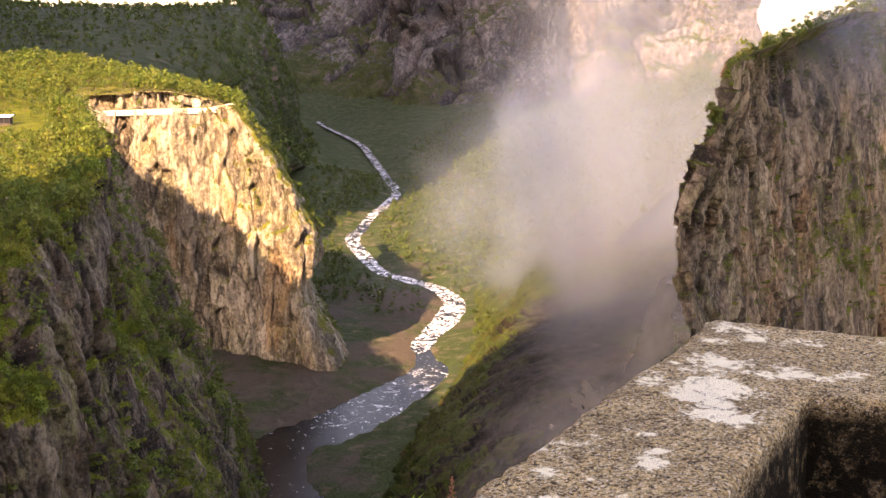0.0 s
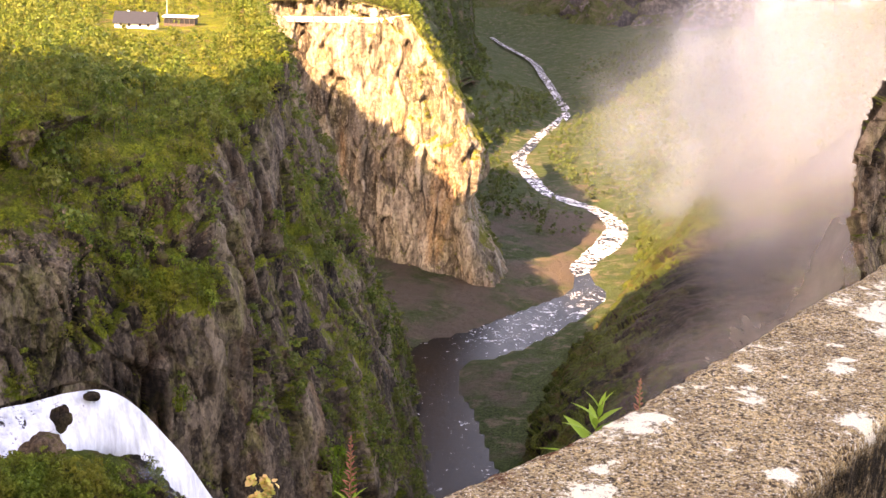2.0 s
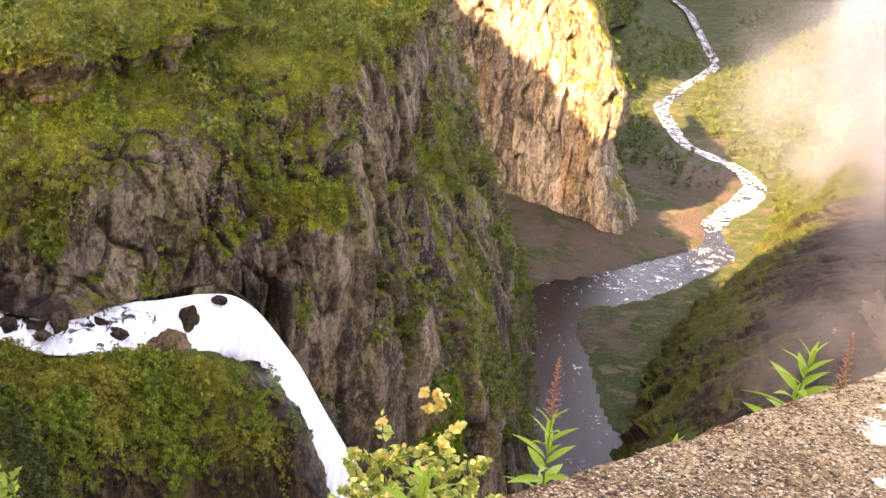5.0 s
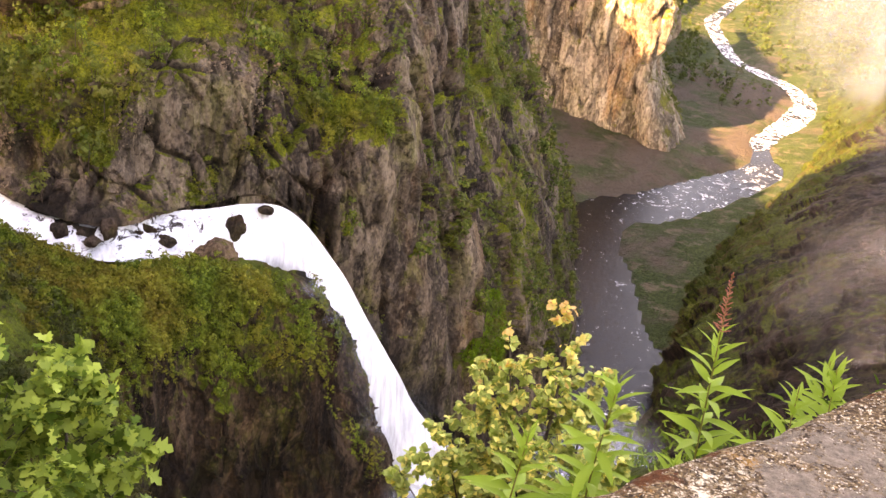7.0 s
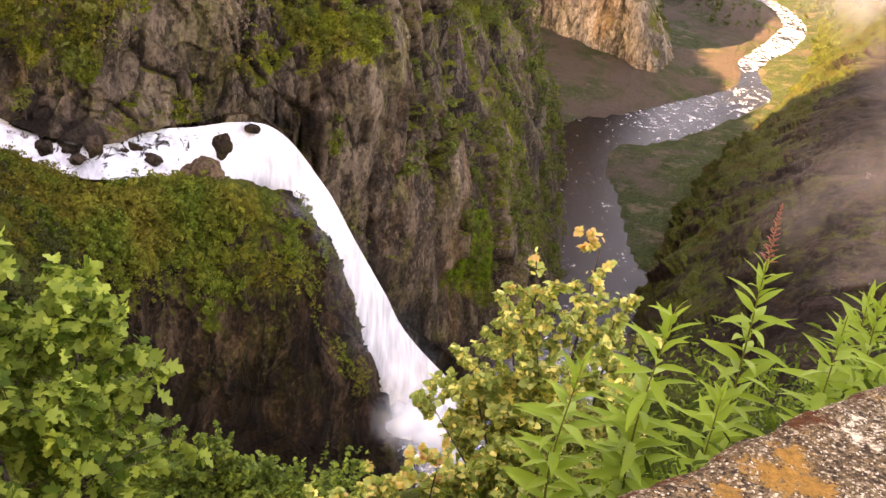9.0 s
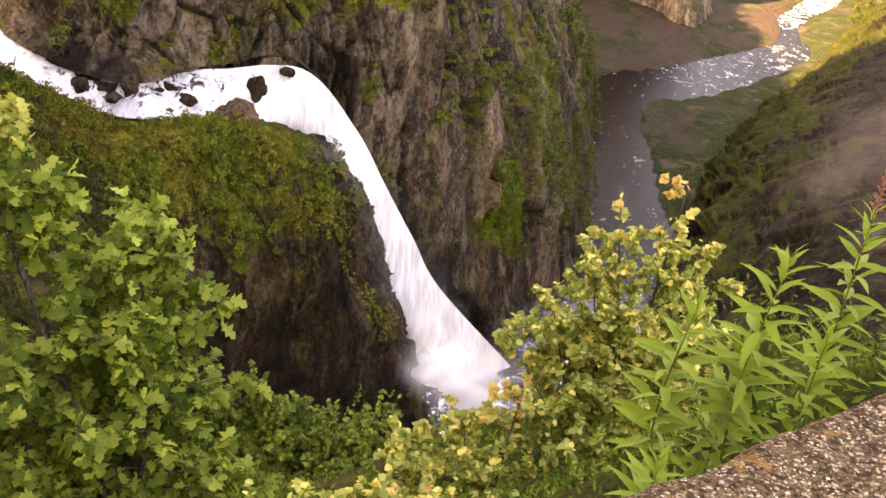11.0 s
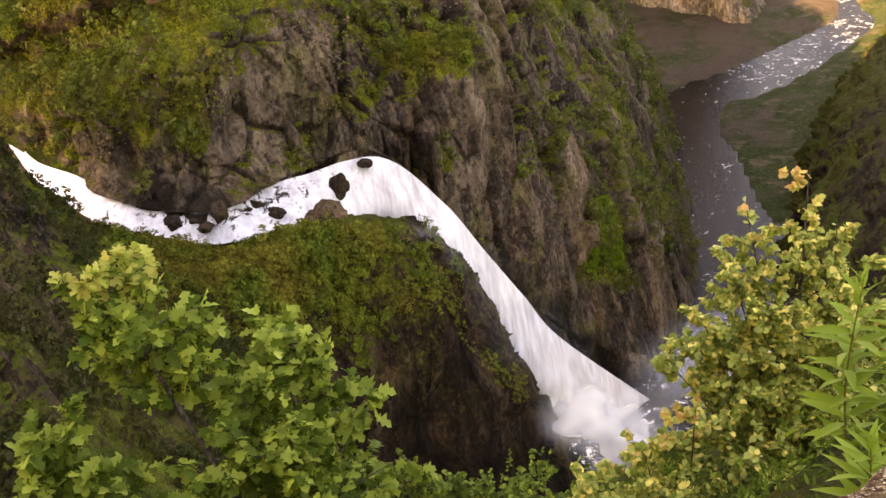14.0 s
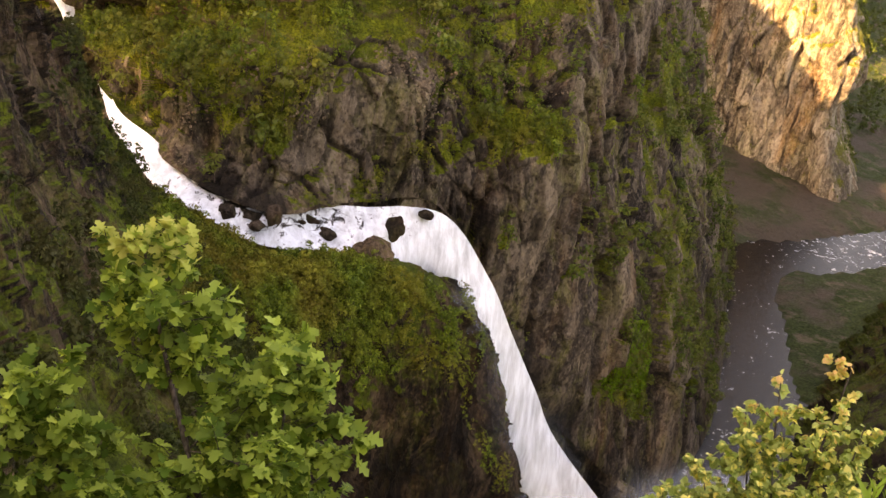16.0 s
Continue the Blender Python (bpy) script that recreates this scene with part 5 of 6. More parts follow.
SL = np.r_[-140, -90, -60, -40, -25, np.linspace(-15, 8, 70), 12, 18, 26, 40, 60, 90, 120]
SD = np.r_[-120, -60, -30, -12, -6, -3, -1.5, -0.9, -0.5, -0.25, 0.02, 0.1, 0.3, 0.6, np.linspace(1, 14, 60), 16, 19, 23, 28, 34, 40, 48, 56, 64, 72, 80]
SS, DD = np.meshgrid(SL, SD)
hx = -0.145 + SS * 0.545 - DD * 0.838
hy = 1.822 + SS * 0.838 + DD * 0.545
o = outside(hx, hy)
hz = np.where(o < 0.15, -1.62, -1.75 - 0.9 * np.clip(o, 0, 4) - 1.05 * np.clip(o - 4, 0, 300))
HG = np.stack([hx, hy, hz], 2)
HG[:, :, 2] += (fractal(HG.reshape(-1, 3) / 1.8, 4, 44).reshape(hx.shape)) * np.clip(o, 0, 2) * 0.22
me = mesh_from("near_slope", HG.reshape(-1, 3), grid_faces(len(SD), len(SL)), rock_knoll)
me.attributes.new("cover", "FLOAT", "POINT").data.foreach_set("value", np.where(o.ravel() < 0, -0.9, 0.8).astype(np.float32))
tagged(new("near_slope", me), "gravel terrace and steep overgrown slope below the parapet", "ground", kind="structure")
HN = surface_normals(HG)
HN *= np.sign(HN[:, :, 2:3])

# Hillside out of view, added beside the knoll as a block against the sun.
HILL = [
    [(-39.7, 34.0, -45.2), (-49.8, 40.7, -42.9), (-63.2, 49.7, -33.9), (-72.4, 54.2, -16.3)],
    [(-62, -8, -10), (-92, 20, -2), (-122, 52, -4), (-150, 100, -20)],
    [(-110, -60, 24), (-145, -15, 28), (-180, 35, 20), (-220, 90, 0)],
    [(-170, -130, 60), (-215, -70, 56), (-260, -10, 44), (-300, 60, 20)],
    [(-330, -300, 90), (-380, -200, 80), (-420, -100, 60), (-460, 0, 40)]]
land("added_near_hill", HILL, 80, 110, rock_knoll, "unseen hillside added beside the viewpoint as a sun block", "hill", [[.9] * 4] * 5, 2.0, 18, seed=83)
# Invented skyline: peaks shade the gorge, the notch lets sun onto the spray.
SHADE_CREST = [(160, 60), (20, 110), (-110, 430), (-236, 480), (-243, 405), (-308, 405), (-315, 490), (-352, 490), (-400, 440), (-425, 395), (-580, 350)]
REAR = [
    [(30, -4, -1.8), (8, -8, -1.7), (0, -14, -1.7), (-6, -16, -2), (-12, -16, -2), (-20, -14, -2), (-30, -12, -3), (-40, -8, -4), (-55, -3, -4), (-62, -1, -4), (-70, 0, -4)],
    [(x * 0.3, -60 if x > -200 else -35, 14 + 10 * (x < 0)) for x, z in SHADE_CREST],
    [(x + 82, -145, z * 0.33) for x, z in SHADE_CREST],
    [(x, -300, z) for x, z in SHADE_CREST],
    [(x - 212, -700, min(z, 440)) for x, z in SHADE_CREST]]
land("added_rear_hill", REAR, 60, 180, rock_knoll, "unseen green hillside added behind the viewpoint to shade the gorge", "hill", [[.95] * 11] * 5, 2.0, 20, seed=87, straight=True)
# Mountain added out of view so that its shadow falls up the valley.
WEST = [
    [(-480, 180, -40), (-480, 350, -60), (-500, 700, -60), (-560, 1000, -60), (-700, 1600, -80), (-900, 2200, -100), (-1000, 3000, -100)],
    [(-560, 200, 700), (-570, 370, 1060), (-590, 700, 1260), (-650, 1100, 1050), (-880, 1700, 960), (-1100, 2300, 900), (-1300, 3100, 800)],
    [(-900, 150, 700), (-900, 350, 900), (-950, 700, 1120), (-1050, 1150, 1150), (-1200, 1700, 1150), (-1500, 2400, 1050), (-1700, 3200, 900)],
    [(-2200, 100, 400), (-2200, 300, 400), (-2200, 900, 420), (-2300, 1300, 520), (-2400, 1800, 560), (-2500, 2400, 560), (-2600, 3200, 560)]]
land("added_west_mountain", WEST, 80, 120, green_slope, "unseen green mountain flank added to shade the far valley", "mountain", [[.9] * 7] * 4, 20, 150, seed=89)



# ---- growing things at the parapet ----
def part(name, me, parent, label="", kind=""):
    ob = new(name, me)
    ob.parent = parent
    if label or kind:
        tagged(ob, label, kind=kind)
    return ob


def tube(points, radii, sides=6):
    """Verts and faces of a tapered limb."""
    P = np.asarray(points, float)
    t = np.gradient(P, axis=0)
    t /= np.linalg.norm(t, axis=1, keepdims=True) + 1e-9
    ref = np.where(np.abs(t[:, 2:3]) > 0.9, [[1.0, 0, 0]], [[0, 0, 1.0]])
    u = np.cross(t, ref)
    u /= np.linalg.norm(u, axis=1, keepdims=True)
    v = np.cross(t, u)
    a = np.linspace(0, 2 * np.pi, sides, endpoint=False)
    ring = P[:, None] + np.asarray(radii)[:, None, None] * (u[:, None] * np.cos(a)[None, :, None] + v[:, None] * np.sin(a)[None, :, None])
    V = ring.reshape(-1, 3)
    F = []
    for i in range(len(P) - 1):
        for j in range(sides):
            k = (j + 1) % sides
            F.append((i * sides + j, i * sides + k, (i + 1) * sides + k, (i + 1) * sides + j))
    return V, np.array(F)


def gather(pieces):
    V, F, n = [], [], 0
    for v, f in pieces:
        V.append(v)
        F.append(f + n)
        n += len(v)
    return np.concatenate(V), np.concatenate(F)


def blade(outline):
    """A flat leaf from half its outline: (along, half width) pairs; verts and quads, folded a little at the midrib."""
    o = np.array(outline, float)
    mid = np.stack([o[:, 0], o[:, 0] * 0, -0.12 * o[:, 0] ** 2], 1)
    left = mid + np.stack([o[:, 0] * 0, o[:, 1], np.abs(o[:, 1]) * 0.25], 1)
    right = mid + np.stack([o[:, 0] * 0, -o[:, 1], np.abs(o[:, 1]) * 0.25], 1)
    V = np.concatenate([mid, left, right])
    n = len(o)
    F = []
    for i in range(n - 1):
        F.append((i, i + 1, n + i + 1, n + i))
        F.append((i + 1, i, 2 * n + i, 2 * n + i + 1))
    return V, np.array(F)


def small_blade(wide, fold=0.10):
    """A rounded leaf of two halves folded at the midrib."""
    V = np.array([(0.06, 0, 0), (0.26, wide, fold), (0.66, wide * 0.8, fold * 0.6), (1.0, 0, -0.10), (0.66, -wide * 0.8, fold * 0.6), (0.26, -wide, fold)])
    return V, np.array([(0, 3, 2, 1), (3, 0, 5, 4)])


BIRCH_LEAF = small_blade(0.46)
WEED_LEAF = small_blade(0.13)
LOBED_LEAF = blade([(0, 0.0), (0.14, 0.03), (0.22, 0.32), (0.33, 0.15), (0.50, 0.48), (0.63, 0.18), (0.80, 0.26), (1.0, 0.004)])
LANCE = blade([(0, 0.0), (0.05, 0.02), (0.2, 0.075), (0.42, 0.095), (0.65, 0.075), (0.85, 0.035), (1.0, 0.003)])


def strew(leaf, at, heading, size, rng, droop=0.3):
    """Copies of a leaf at the places given, each along its heading with its own roll; verts and faces."""
    n = len(at)
    x = heading + rng.normal(size=(n, 3)) * 0.35
    x[:, 2] -= droop
    x /= np.linalg.norm(x, axis=1, keepdims=True)
    up = np.array([0, 0, 1.0]) + rng.normal(size=(n, 3)) * 0.45
    y = np.cross(up, x)
    y /= np.linalg.norm(y, axis=1, keepdims=True)
    z = np.cross(x, y)
    lv, lf = leaf
    s = (size * rng.uniform(0.6, 1.25, n))[:, None, None]
    V = at[:, None] + s * (lv[None, :, 0:1] * x[:, None] + lv[None, :, 1:2] * y[:, None] + lv[None, :, 2:3] * z[:, None])
    F = (lf[None] + (np.arange(n) * len(lv))[:, None, None]).reshape(-1, 4)
    return V.reshape(-1, 3), F


def young_tree(name, stems, branches, reach, twigs, per_twig, leaf, size, mats, label, category, seed, droop=0.3, low=0.15, shoot=1.0):
    """Stems given as curves from root to tip; branches, twigs and leaves grow from them. Trunk, branches and crown are its parts."""
    rng = np.random.default_rng(seed)
    root = tagged(new(name), label, category)
    limbs, at, heading = [], [], []
    for si, stem in enumerate(stems):
        c = spline(stem, 24)
        h = np.linalg.norm(c[-1] - c[0])
        r = np.linspace(0.010 * h, 0.0018 * h, 24)
        part("trunk" if si == 0 else "stem", mesh_from("trunk", *tube(c, r, 8), mats[0]), root)
        for k in range(branches):
            f = low + (1 - low) * (k + rng.random()) / branches
            p0 = c[min(int(f * 23), 22)]
            a = rng.uniform(0, 2 * np.pi)
            L = reach * (1.08 - 0.88 * f) * rng.uniform(0.7, 1.2) + 0.05
            d = np.array([np.cos(a), np.sin(a), rng.uniform(0.25, 0.9) * shoot])
            d /= np.linalg.norm(d)
            b1 = spline([p0, p0 + d * L * 0.5 + (0, 0, 0.03 * L), p0 + d * L + (0, 0, -0.06 * L)], 9)
            part("branch", mesh_from("branch", *tube(b1, np.linspace(0.0035 * h * (1.1 - f), 0.0008 * h, 9), 5), mats[0]), root)
            shoots = max(3, int(twigs * (1.15 - 0.7 * f)))
            for t in range(shoots):
                q0 = b1[2 + (t * 6) // max(shoots - 1, 1)]
                e = d * 0.6 + rng.normal(size=3) * 0.55
                e /= np.linalg.norm(e)
                l = L * rng.uniform(0.22, 0.45)
                q = np.stack([q0, q0 + e * l * 0.5, q0 + e * l + (0, 0, -0.08 * l)])
                limbs.append(tube(q, [0.0012 * h, 0.0009 * h, 0.0005 * h], 3))
                u = rng.random(per_twig)[:, None]
                at.append(q0 + (q[2] - q0) * u)
                heading.append(np.broadcast_to(e, (per_twig, 3)) * 0.5 + rng.normal(size=(per_twig, 3)) * 0.5)
        u = rng.random(14)[:, None]
        at.append(c[-9] + (c[-1] - c[-9]) * u + rng.normal(size=(14, 3)) * 0.03)
        heading.append(rng.normal(size=(14, 3)) * 0.6 + (0, 0, 0.4))
    part("twig", mesh_from("twig", *gather(limbs), mats[0]), root, kind="stuff")
    at, heading = np.concatenate(at), np.concatenate(heading)
    tips = at[:, 2] > np.quantile(at[:, 2], 0.985) + rng.normal(size=len(at)) * 0.14
    part("crown", mesh_from("crown", *strew(leaf, at[~tips], heading[~tips], size, rng, droop), mats[1]), root, kind="stuff")
    part("young_leaves", mesh_from("young_leaves", *strew(leaf, at[tips], heading[tips], size * 0.8, rng, droop * 0.5), mats[2]), root, "paler leaves at the tips", kind="stuff")
    return root


leaf_birch = leaf_material("birch_leaves", (0.20, 0.29, 0.055), (0.62, 0.70, 0.24), translucent=0.4, turned=(0.90, 0.82, 0.26))
leaf_birch_tip = leaf_material("birch_tip_leaves", (0.62, 0.60, 0.16), (0.80, 0.46, 0.20), translucent=0.4)
leaf_maple = leaf_material("lobed_leaves", (0.050, 0.115, 0.014), (0.34, 0.46, 0.085), translucent=0.45)
leaf_shrub = leaf_material("shrub_leaves", (0.030, 0.072, 0.010), (0.17, 0.26, 0.045), translucent=0.4)
leaf_maple_tip = leaf_material("lobed_tip_leaves", (0.30, 0.37, 0.07), (0.46, 0.46, 0.12), translucent=0.4)
leaf_fire = leaf_material("fireweed_leaves", (0.13, 0.27, 0.030), (0.35, 0.50, 0.07), translucent=0.4)

young_tree("birch_sapling", [[(-1.85, 4.77, -4.75), (-1.82, 5.10, -3.88), (-1.79, 5.44, -2.87)], [(-1.75, 4.89, -4.75), (-1.94, 5.11, -3.97), (-2.13, 5.32, -3.08)], [(-1.65, 4.81, -4.75), (-1.63, 5.06, -4.00), (-1.62, 5.31, -3.14)], [(-1.80, 4.93, -4.75), (-2.01, 5.06, -4.09), (-2.22, 5.19, -3.32)], [(-1.70, 4.85, -4.75), (-1.59, 5.04, -4.07), (-1.48, 5.24, -3.30)], [(-1.85, 4.77, -4.75), (-2.12, 4.90, -4.23), (-2.39, 5.03, -3.58)], [(-1.75, 4.89, -4.75), (-2.16, 4.87, -4.37), (-2.56, 4.85, -3.84)], [(-1.65, 4.81, -4.75), (-1.83, 4.97, -4.16), (-2.02, 5.13, -3.48)]],
           24, 0.42, 7, 22, BIRCH_LEAF, 0.046, (bark, leaf_birch, leaf_birch_tip), "young birch with yellowing leaves beside the parapet", "tree", 201, low=0.2)
young_tree("birch_shrub", [[(-2.55, 4.27, -5.10), (-2.73, 4.22, -4.68), (-2.91, 4.16, -4.19)], [(-2.45, 4.39, -5.10), (-2.53, 4.34, -4.62), (-2.60, 4.29, -4.11)], [(-2.35, 4.31, -5.10), (-2.57, 4.17, -4.79), (-2.79, 4.04, -4.38)], [(-2.50, 4.43, -5.10), (-2.50, 4.27, -4.77), (-2.49, 4.11, -4.37)], [(-2.40, 4.35, -5.10), (-2.37, 4.41, -4.53), (-2.33, 4.46, -3.93)], [(-2.55, 4.27, -5.10), (-2.64, 4.10, -4.86), (-2.72, 3.92, -4.54)]],
           24, 0.40, 7, 20, BIRCH_LEAF, 0.046, (bark, leaf_birch, leaf_birch_tip), "low bushy birch with yellowing leaves", "shrub", 203, low=0.1)
young_tree("birch_shrub", [[(-2.74, 2.91, -4.35), (-2.82, 2.99, -4.10), (-2.84, 3.01, -3.85)], [(-2.52, 2.84, -4.49), (-2.60, 2.92, -4.24), (-2.62, 2.94, -3.99)], [(-2.39, 3.01, -4.35), (-2.47, 3.09, -4.10), (-2.49, 3.11, -3.85)], [(-2.20, 2.86, -4.55), (-2.28, 2.94, -4.30), (-2.30, 2.96, -4.05)], [(-2.10, 3.01, -4.40), (-2.18, 3.09, -4.15), (-2.20, 3.11, -3.90)]],
           22, 0.42, 7, 18, BIRCH_LEAF, 0.046, (bark, leaf_birch, leaf_birch_tip), "low bushy birch with yellowing leaves", "shrub", 207, low=0.05)
young_tree("lobed_leaf_tree", [[(-6.31, 6.89, -9.68), (-7.09, 7.30, -8.17), (-7.96, 7.40, -6.22), (-8.38, 7.32, -4.79)], [(-6.41, 6.83, -9.69), (-6.69, 7.76, -8.25), (-7.03, 8.23, -7.08), (-7.23, 8.55, -6.20)], [(-6.89, 6.52, -9.73), (-7.87, 6.51, -8.43), (-8.58, 6.65, -7.47), (-8.91, 6.61, -6.34)], [(-7.60, 5.99, -9.73), (-8.51, 5.94, -8.61), (-9.09, 5.90, -7.64), (-9.41, 5.84, -6.84)]],
           48, 1.25, 6, 17, LOBED_LEAF, 0.186, (bark, leaf_maple, leaf_maple_tip), "broad-leaved young tree with bright green lobed leaves", "tree", 202, low=0.1, droop=0.55)
young_tree("birch_shrub", [[(-3.483, 4.402, -7.497), (-3.352, 4.655, -6.559), (-3.194, 4.909, -5.698)], [(-3.084, 4.524, -7.591), (-2.826, 4.791, -6.362), (-2.613, 5.239, -5.133)]],
           36, 0.5, 7, 12, BIRCH_LEAF, 0.056, (bark, leaf_birch, leaf_birch), "low birch shrub among the weeds", "shrub", 204, low=0.1)

young_tree("birch_shrub", [[(-2.371, 3.165, -5.666), (-2.388, 3.467, -4.867), (-2.367, 3.775, -4.272)], [(-1.868, 3.232, -5.330), (-1.865, 3.633, -4.457), (-1.853, 4.035, -3.998)], [(-2.017, 2.715, -4.784), (-2.043, 2.913, -4.225), (-2.030, 3.116, -3.864)]],
           26, 0.46, 6, 11, BIRCH_LEAF, 0.054, (bark, leaf_birch, leaf_birch), "low birch shrub leaning against the parapet", "shrub", 206, low=0.1)
TREES_BELOW = [(-18.7, 31.4, -25.8, -34.4), (-16.8, 32.0, -26.1, -33.1), (-15.3, 32.0, -26.9, -31.8), (-13.9, 32.1, -27.6, -30.6), (-12.2, 31.8, -28.6, -28.9), (-19.4, 30.2, -26.7, -34.4), (-17.6, 30.8, -27.2, -33.1), (-15.6, 30.7, -28.4, -31.2), (-13.7, 30.5, -29.4, -29.5), (-11.3, 31.1, -29.6, -27.8)]
for i, (x, y, top, low) in enumerate(TREES_BELOW):
    young_tree("tree", [[(x - 0.4, y, low - 0.4), (x - 0.2, y + 0.2, (low + top) / 2), (x, y, top)], [(x + 0.3, y + 0.2, low - 0.4), (x + 0.6, y, (low + top) / 2), (x + 1.0, y - 0.3, top - 1.2)]],
               40, 2.6, 7, 20, BIRCH_LEAF, 0.20, (bark, leaf_shrub, leaf_shrub), "green tree standing on the steep slope", "tree", 210 + i, low=0.1)
rng = np.random.default_rng(77)
k = 20000
sl, dl = rng.uniform(-5, 6, k), 0.12 + 5.5 * rng.random(k) ** 1.2
wx, wy = -0.145 + sl * 0.545 - dl * 0.838, 1.822 + sl * 0.838 + dl * 0.545
ow = outside(wx, wy)
tall = 0.12 + 0.5 * np.clip(fractal(np.stack([wx, wy, wx * 0], 1) / 0.5, 3, 66) + 0.4, 0, 1)
wz = -1.75 - 0.9 * np.clip(ow, 0, 4) - 1.05 * np.clip(ow - 4, 0, 300)
wz += fractal(np.stack([wx, wy, wz], 1) / 1.8, 4, 44) * np.clip(ow, 0, 2) * 0.22 + tall * rng.random(k)
weed_leaf = leaf_material("weed_leaves", (0.036, 0.085, 0.010), (0.16, 0.26, 0.032), translucent=0.4)
ang = rng.uniform(0, 6.28, k)
V, Fq = strew(WEED_LEAF, np.stack([wx, wy, wz], 1), np.stack([np.cos(ang), np.sin(ang), rng.uniform(0.1, 1.6, k)], 1), 0.068, rng, 0.1)
tagged(new("slope_weeds", mesh_from("slope_weeds", V * 1.0, Fq, weed_leaf)), "rank green weeds covering the slope", "weeds", kind="stuff")

stem_mat, tree, b = material("fireweed_stem", 0.7)
b.inputs["Base Color"].default_value = (0.20, 0.17, 0.05, 1)
bud_mat, tree, b = material("fireweed_buds", 0.7)
node, mix, calc, ramp, noise_at, bump = nodes_of(tree)
tree.links.new(mix(noise_at(90), (0.30, 0.07, 0.06), (0.50, 0.22, 0.14)), b.inputs["Base Color"])
LANCE_MESH = mesh_from("leaf", *LANCE, leaf_fire)


def fireweed(tip, height, spike, seed, leaves=48, size=0.18):
    """An upright weed: stem, long narrow leaves round it, and a spike of reddish buds."""
    rng = np.random.default_rng(seed)
    tip = np.array(tip, float)
    foot = tip - (rng.normal() * 0.05, rng.normal() * 0.05, height)
    c = spline([foot, (foot + tip) / 2 + rng.normal(size=3) * 0.02, tip], 16)
    root = tagged(new("fireweed"), "tall green fireweed with a spike of reddish buds" if spike else "leafy green fireweed growing against the parapet", "plant", group="fireweed along the parapet")
    part("stem", mesh_from("stem", *tube(c, np.linspace(0.006, 0.002, 16), 6), stem_mat), root)
    top = 1 - (0.24 if spike else 0.02) / height
    for i in range(leaves):
        f = top * (0.25 + 0.75 * (i + 0.5) / leaves)
        p = c[0] + (c[-1] - c[0]) * f
        k = min(int(f * 15), 14)
        p = c[k] + (c[k + 1] - c[k]) * (f * 15 - k)
        a = i * 2.4 + rng.normal() * 0.2
        near_top = max(0, (f / top - 0.75) * 4)
        s = size * rng.uniform(0.8, 1.15) * (1 - 0.55 * near_top)
        ob = part("leaf", LANCE_MESH, root)
        tilt = -(20 + 45 * near_top) + rng.normal() * 10
        ob.matrix_basis = Matrix.Translation(p) @ Euler((rng.normal() * 0.25, radians(tilt), a)).to_matrix().to_4x4() @ Matrix.Diagonal((s, s * 1.25, s * 2.0, 1))
    if spike:
        pieces = []
        for i in range(46):
            f = i / 46
            p = tip - (0, 0, 0.24 * (1 - f)) + (0, 0, 0.01)
            d = np.array([np.cos(i * 2.4), np.sin(i * 2.4), 0.35 + 0.8 * f])
            l = 0.032 * (1.15 - f)
            pieces.append(tube([p, p + d * l * 0.5, p + d * l], [0.0012, 0.0032, 0.001], 5))
        part("bud_spike", mesh_from("bud_spike", *gather(pieces), bud_mat), root, "spike of reddish buds", kind="stuff")
    return root


for i, (tip, height, spike) in enumerate([
        ((-0.964, 3.426, -1.68), 1.35, True), ((-1.227, 2.732, -1.824), 1.1, False), ((-1.484, 2.682, -2.080), 1.0, False), ((-0.657, 3.202, -1.941), 1.0, False), ((-0.527, 3.488, -1.977), 1.0, False), ((-0.491, 2.977, -1.866), 0.9, False),
        ((-1.454, 1.727, -2.092), 0.7, False), ((-0.532, 3.788, -2.091), 0.8, False), ((-0.102, 3.650, -1.547), 0.8, False), ((0.030, 3.844, -1.533), 0.8, True), ((-1.308, 2.824, -2.255), 0.9, False), ((-1.010, 3.027, -2.258), 0.9, False)]):
    fireweed(tip, height, spike, 300 + i)

# ---- spray ----
def spray_material(name, colour, scale, low=0.34, high=0.66):
    """Fine drops in the air: partly clear, partly white, in wisps."""
    m, tree, b = material(name, 1.0)
    node, mix, calc, ramp, noise_at, bump = nodes_of(tree)
    tree.nodes.remove(b)
    attr = tree.nodes.new("ShaderNodeAttribute")
    attr.attribute_name = "haze"
    wisp = noise_at(scale, (1, 1, 0.8), 7, 0.55, 0.6)
    alpha = calc("MULTIPLY", attr.outputs["Fac"], ramp(wisp, low, high))
    tr = tree.nodes.new("ShaderNodeBsdfTransparent")
    df = tree.nodes.new("ShaderNodeBsdfDiffuse")
    df.inputs["Color"].default_value = (*colour, 1)
    tl = tree.nodes.new("ShaderNodeBsdfTranslucent")
    tl.inputs["Color"].default_value = (*colour, 1)
    ad = tree.nodes.new("ShaderNodeMixShader")
    ad.inputs[0].default_value = 0.5
    tree.links.new(df.outputs[0], ad.inputs[1])
    tree.links.new(tl.outputs[0], ad.inputs[2])
    mx = tree.nodes.new("ShaderNodeMixShader")
    tree.links.new(alpha, mx.inputs[0])
    tree.links.new(tr.outputs[0], mx.inputs[1])
    tree.links.new(ad.outputs[0], mx.inputs[2])
    tree.links.new(mx.outputs[0], tree.nodes["Material Output"].inputs["Surface"])
    return m


spray = spray_material("spray", (0.175, 0.21, 0.27), 0.022)
spray_thin = spray_material("thin_spray", (0.47, 0.405, 0.34), 0.03)
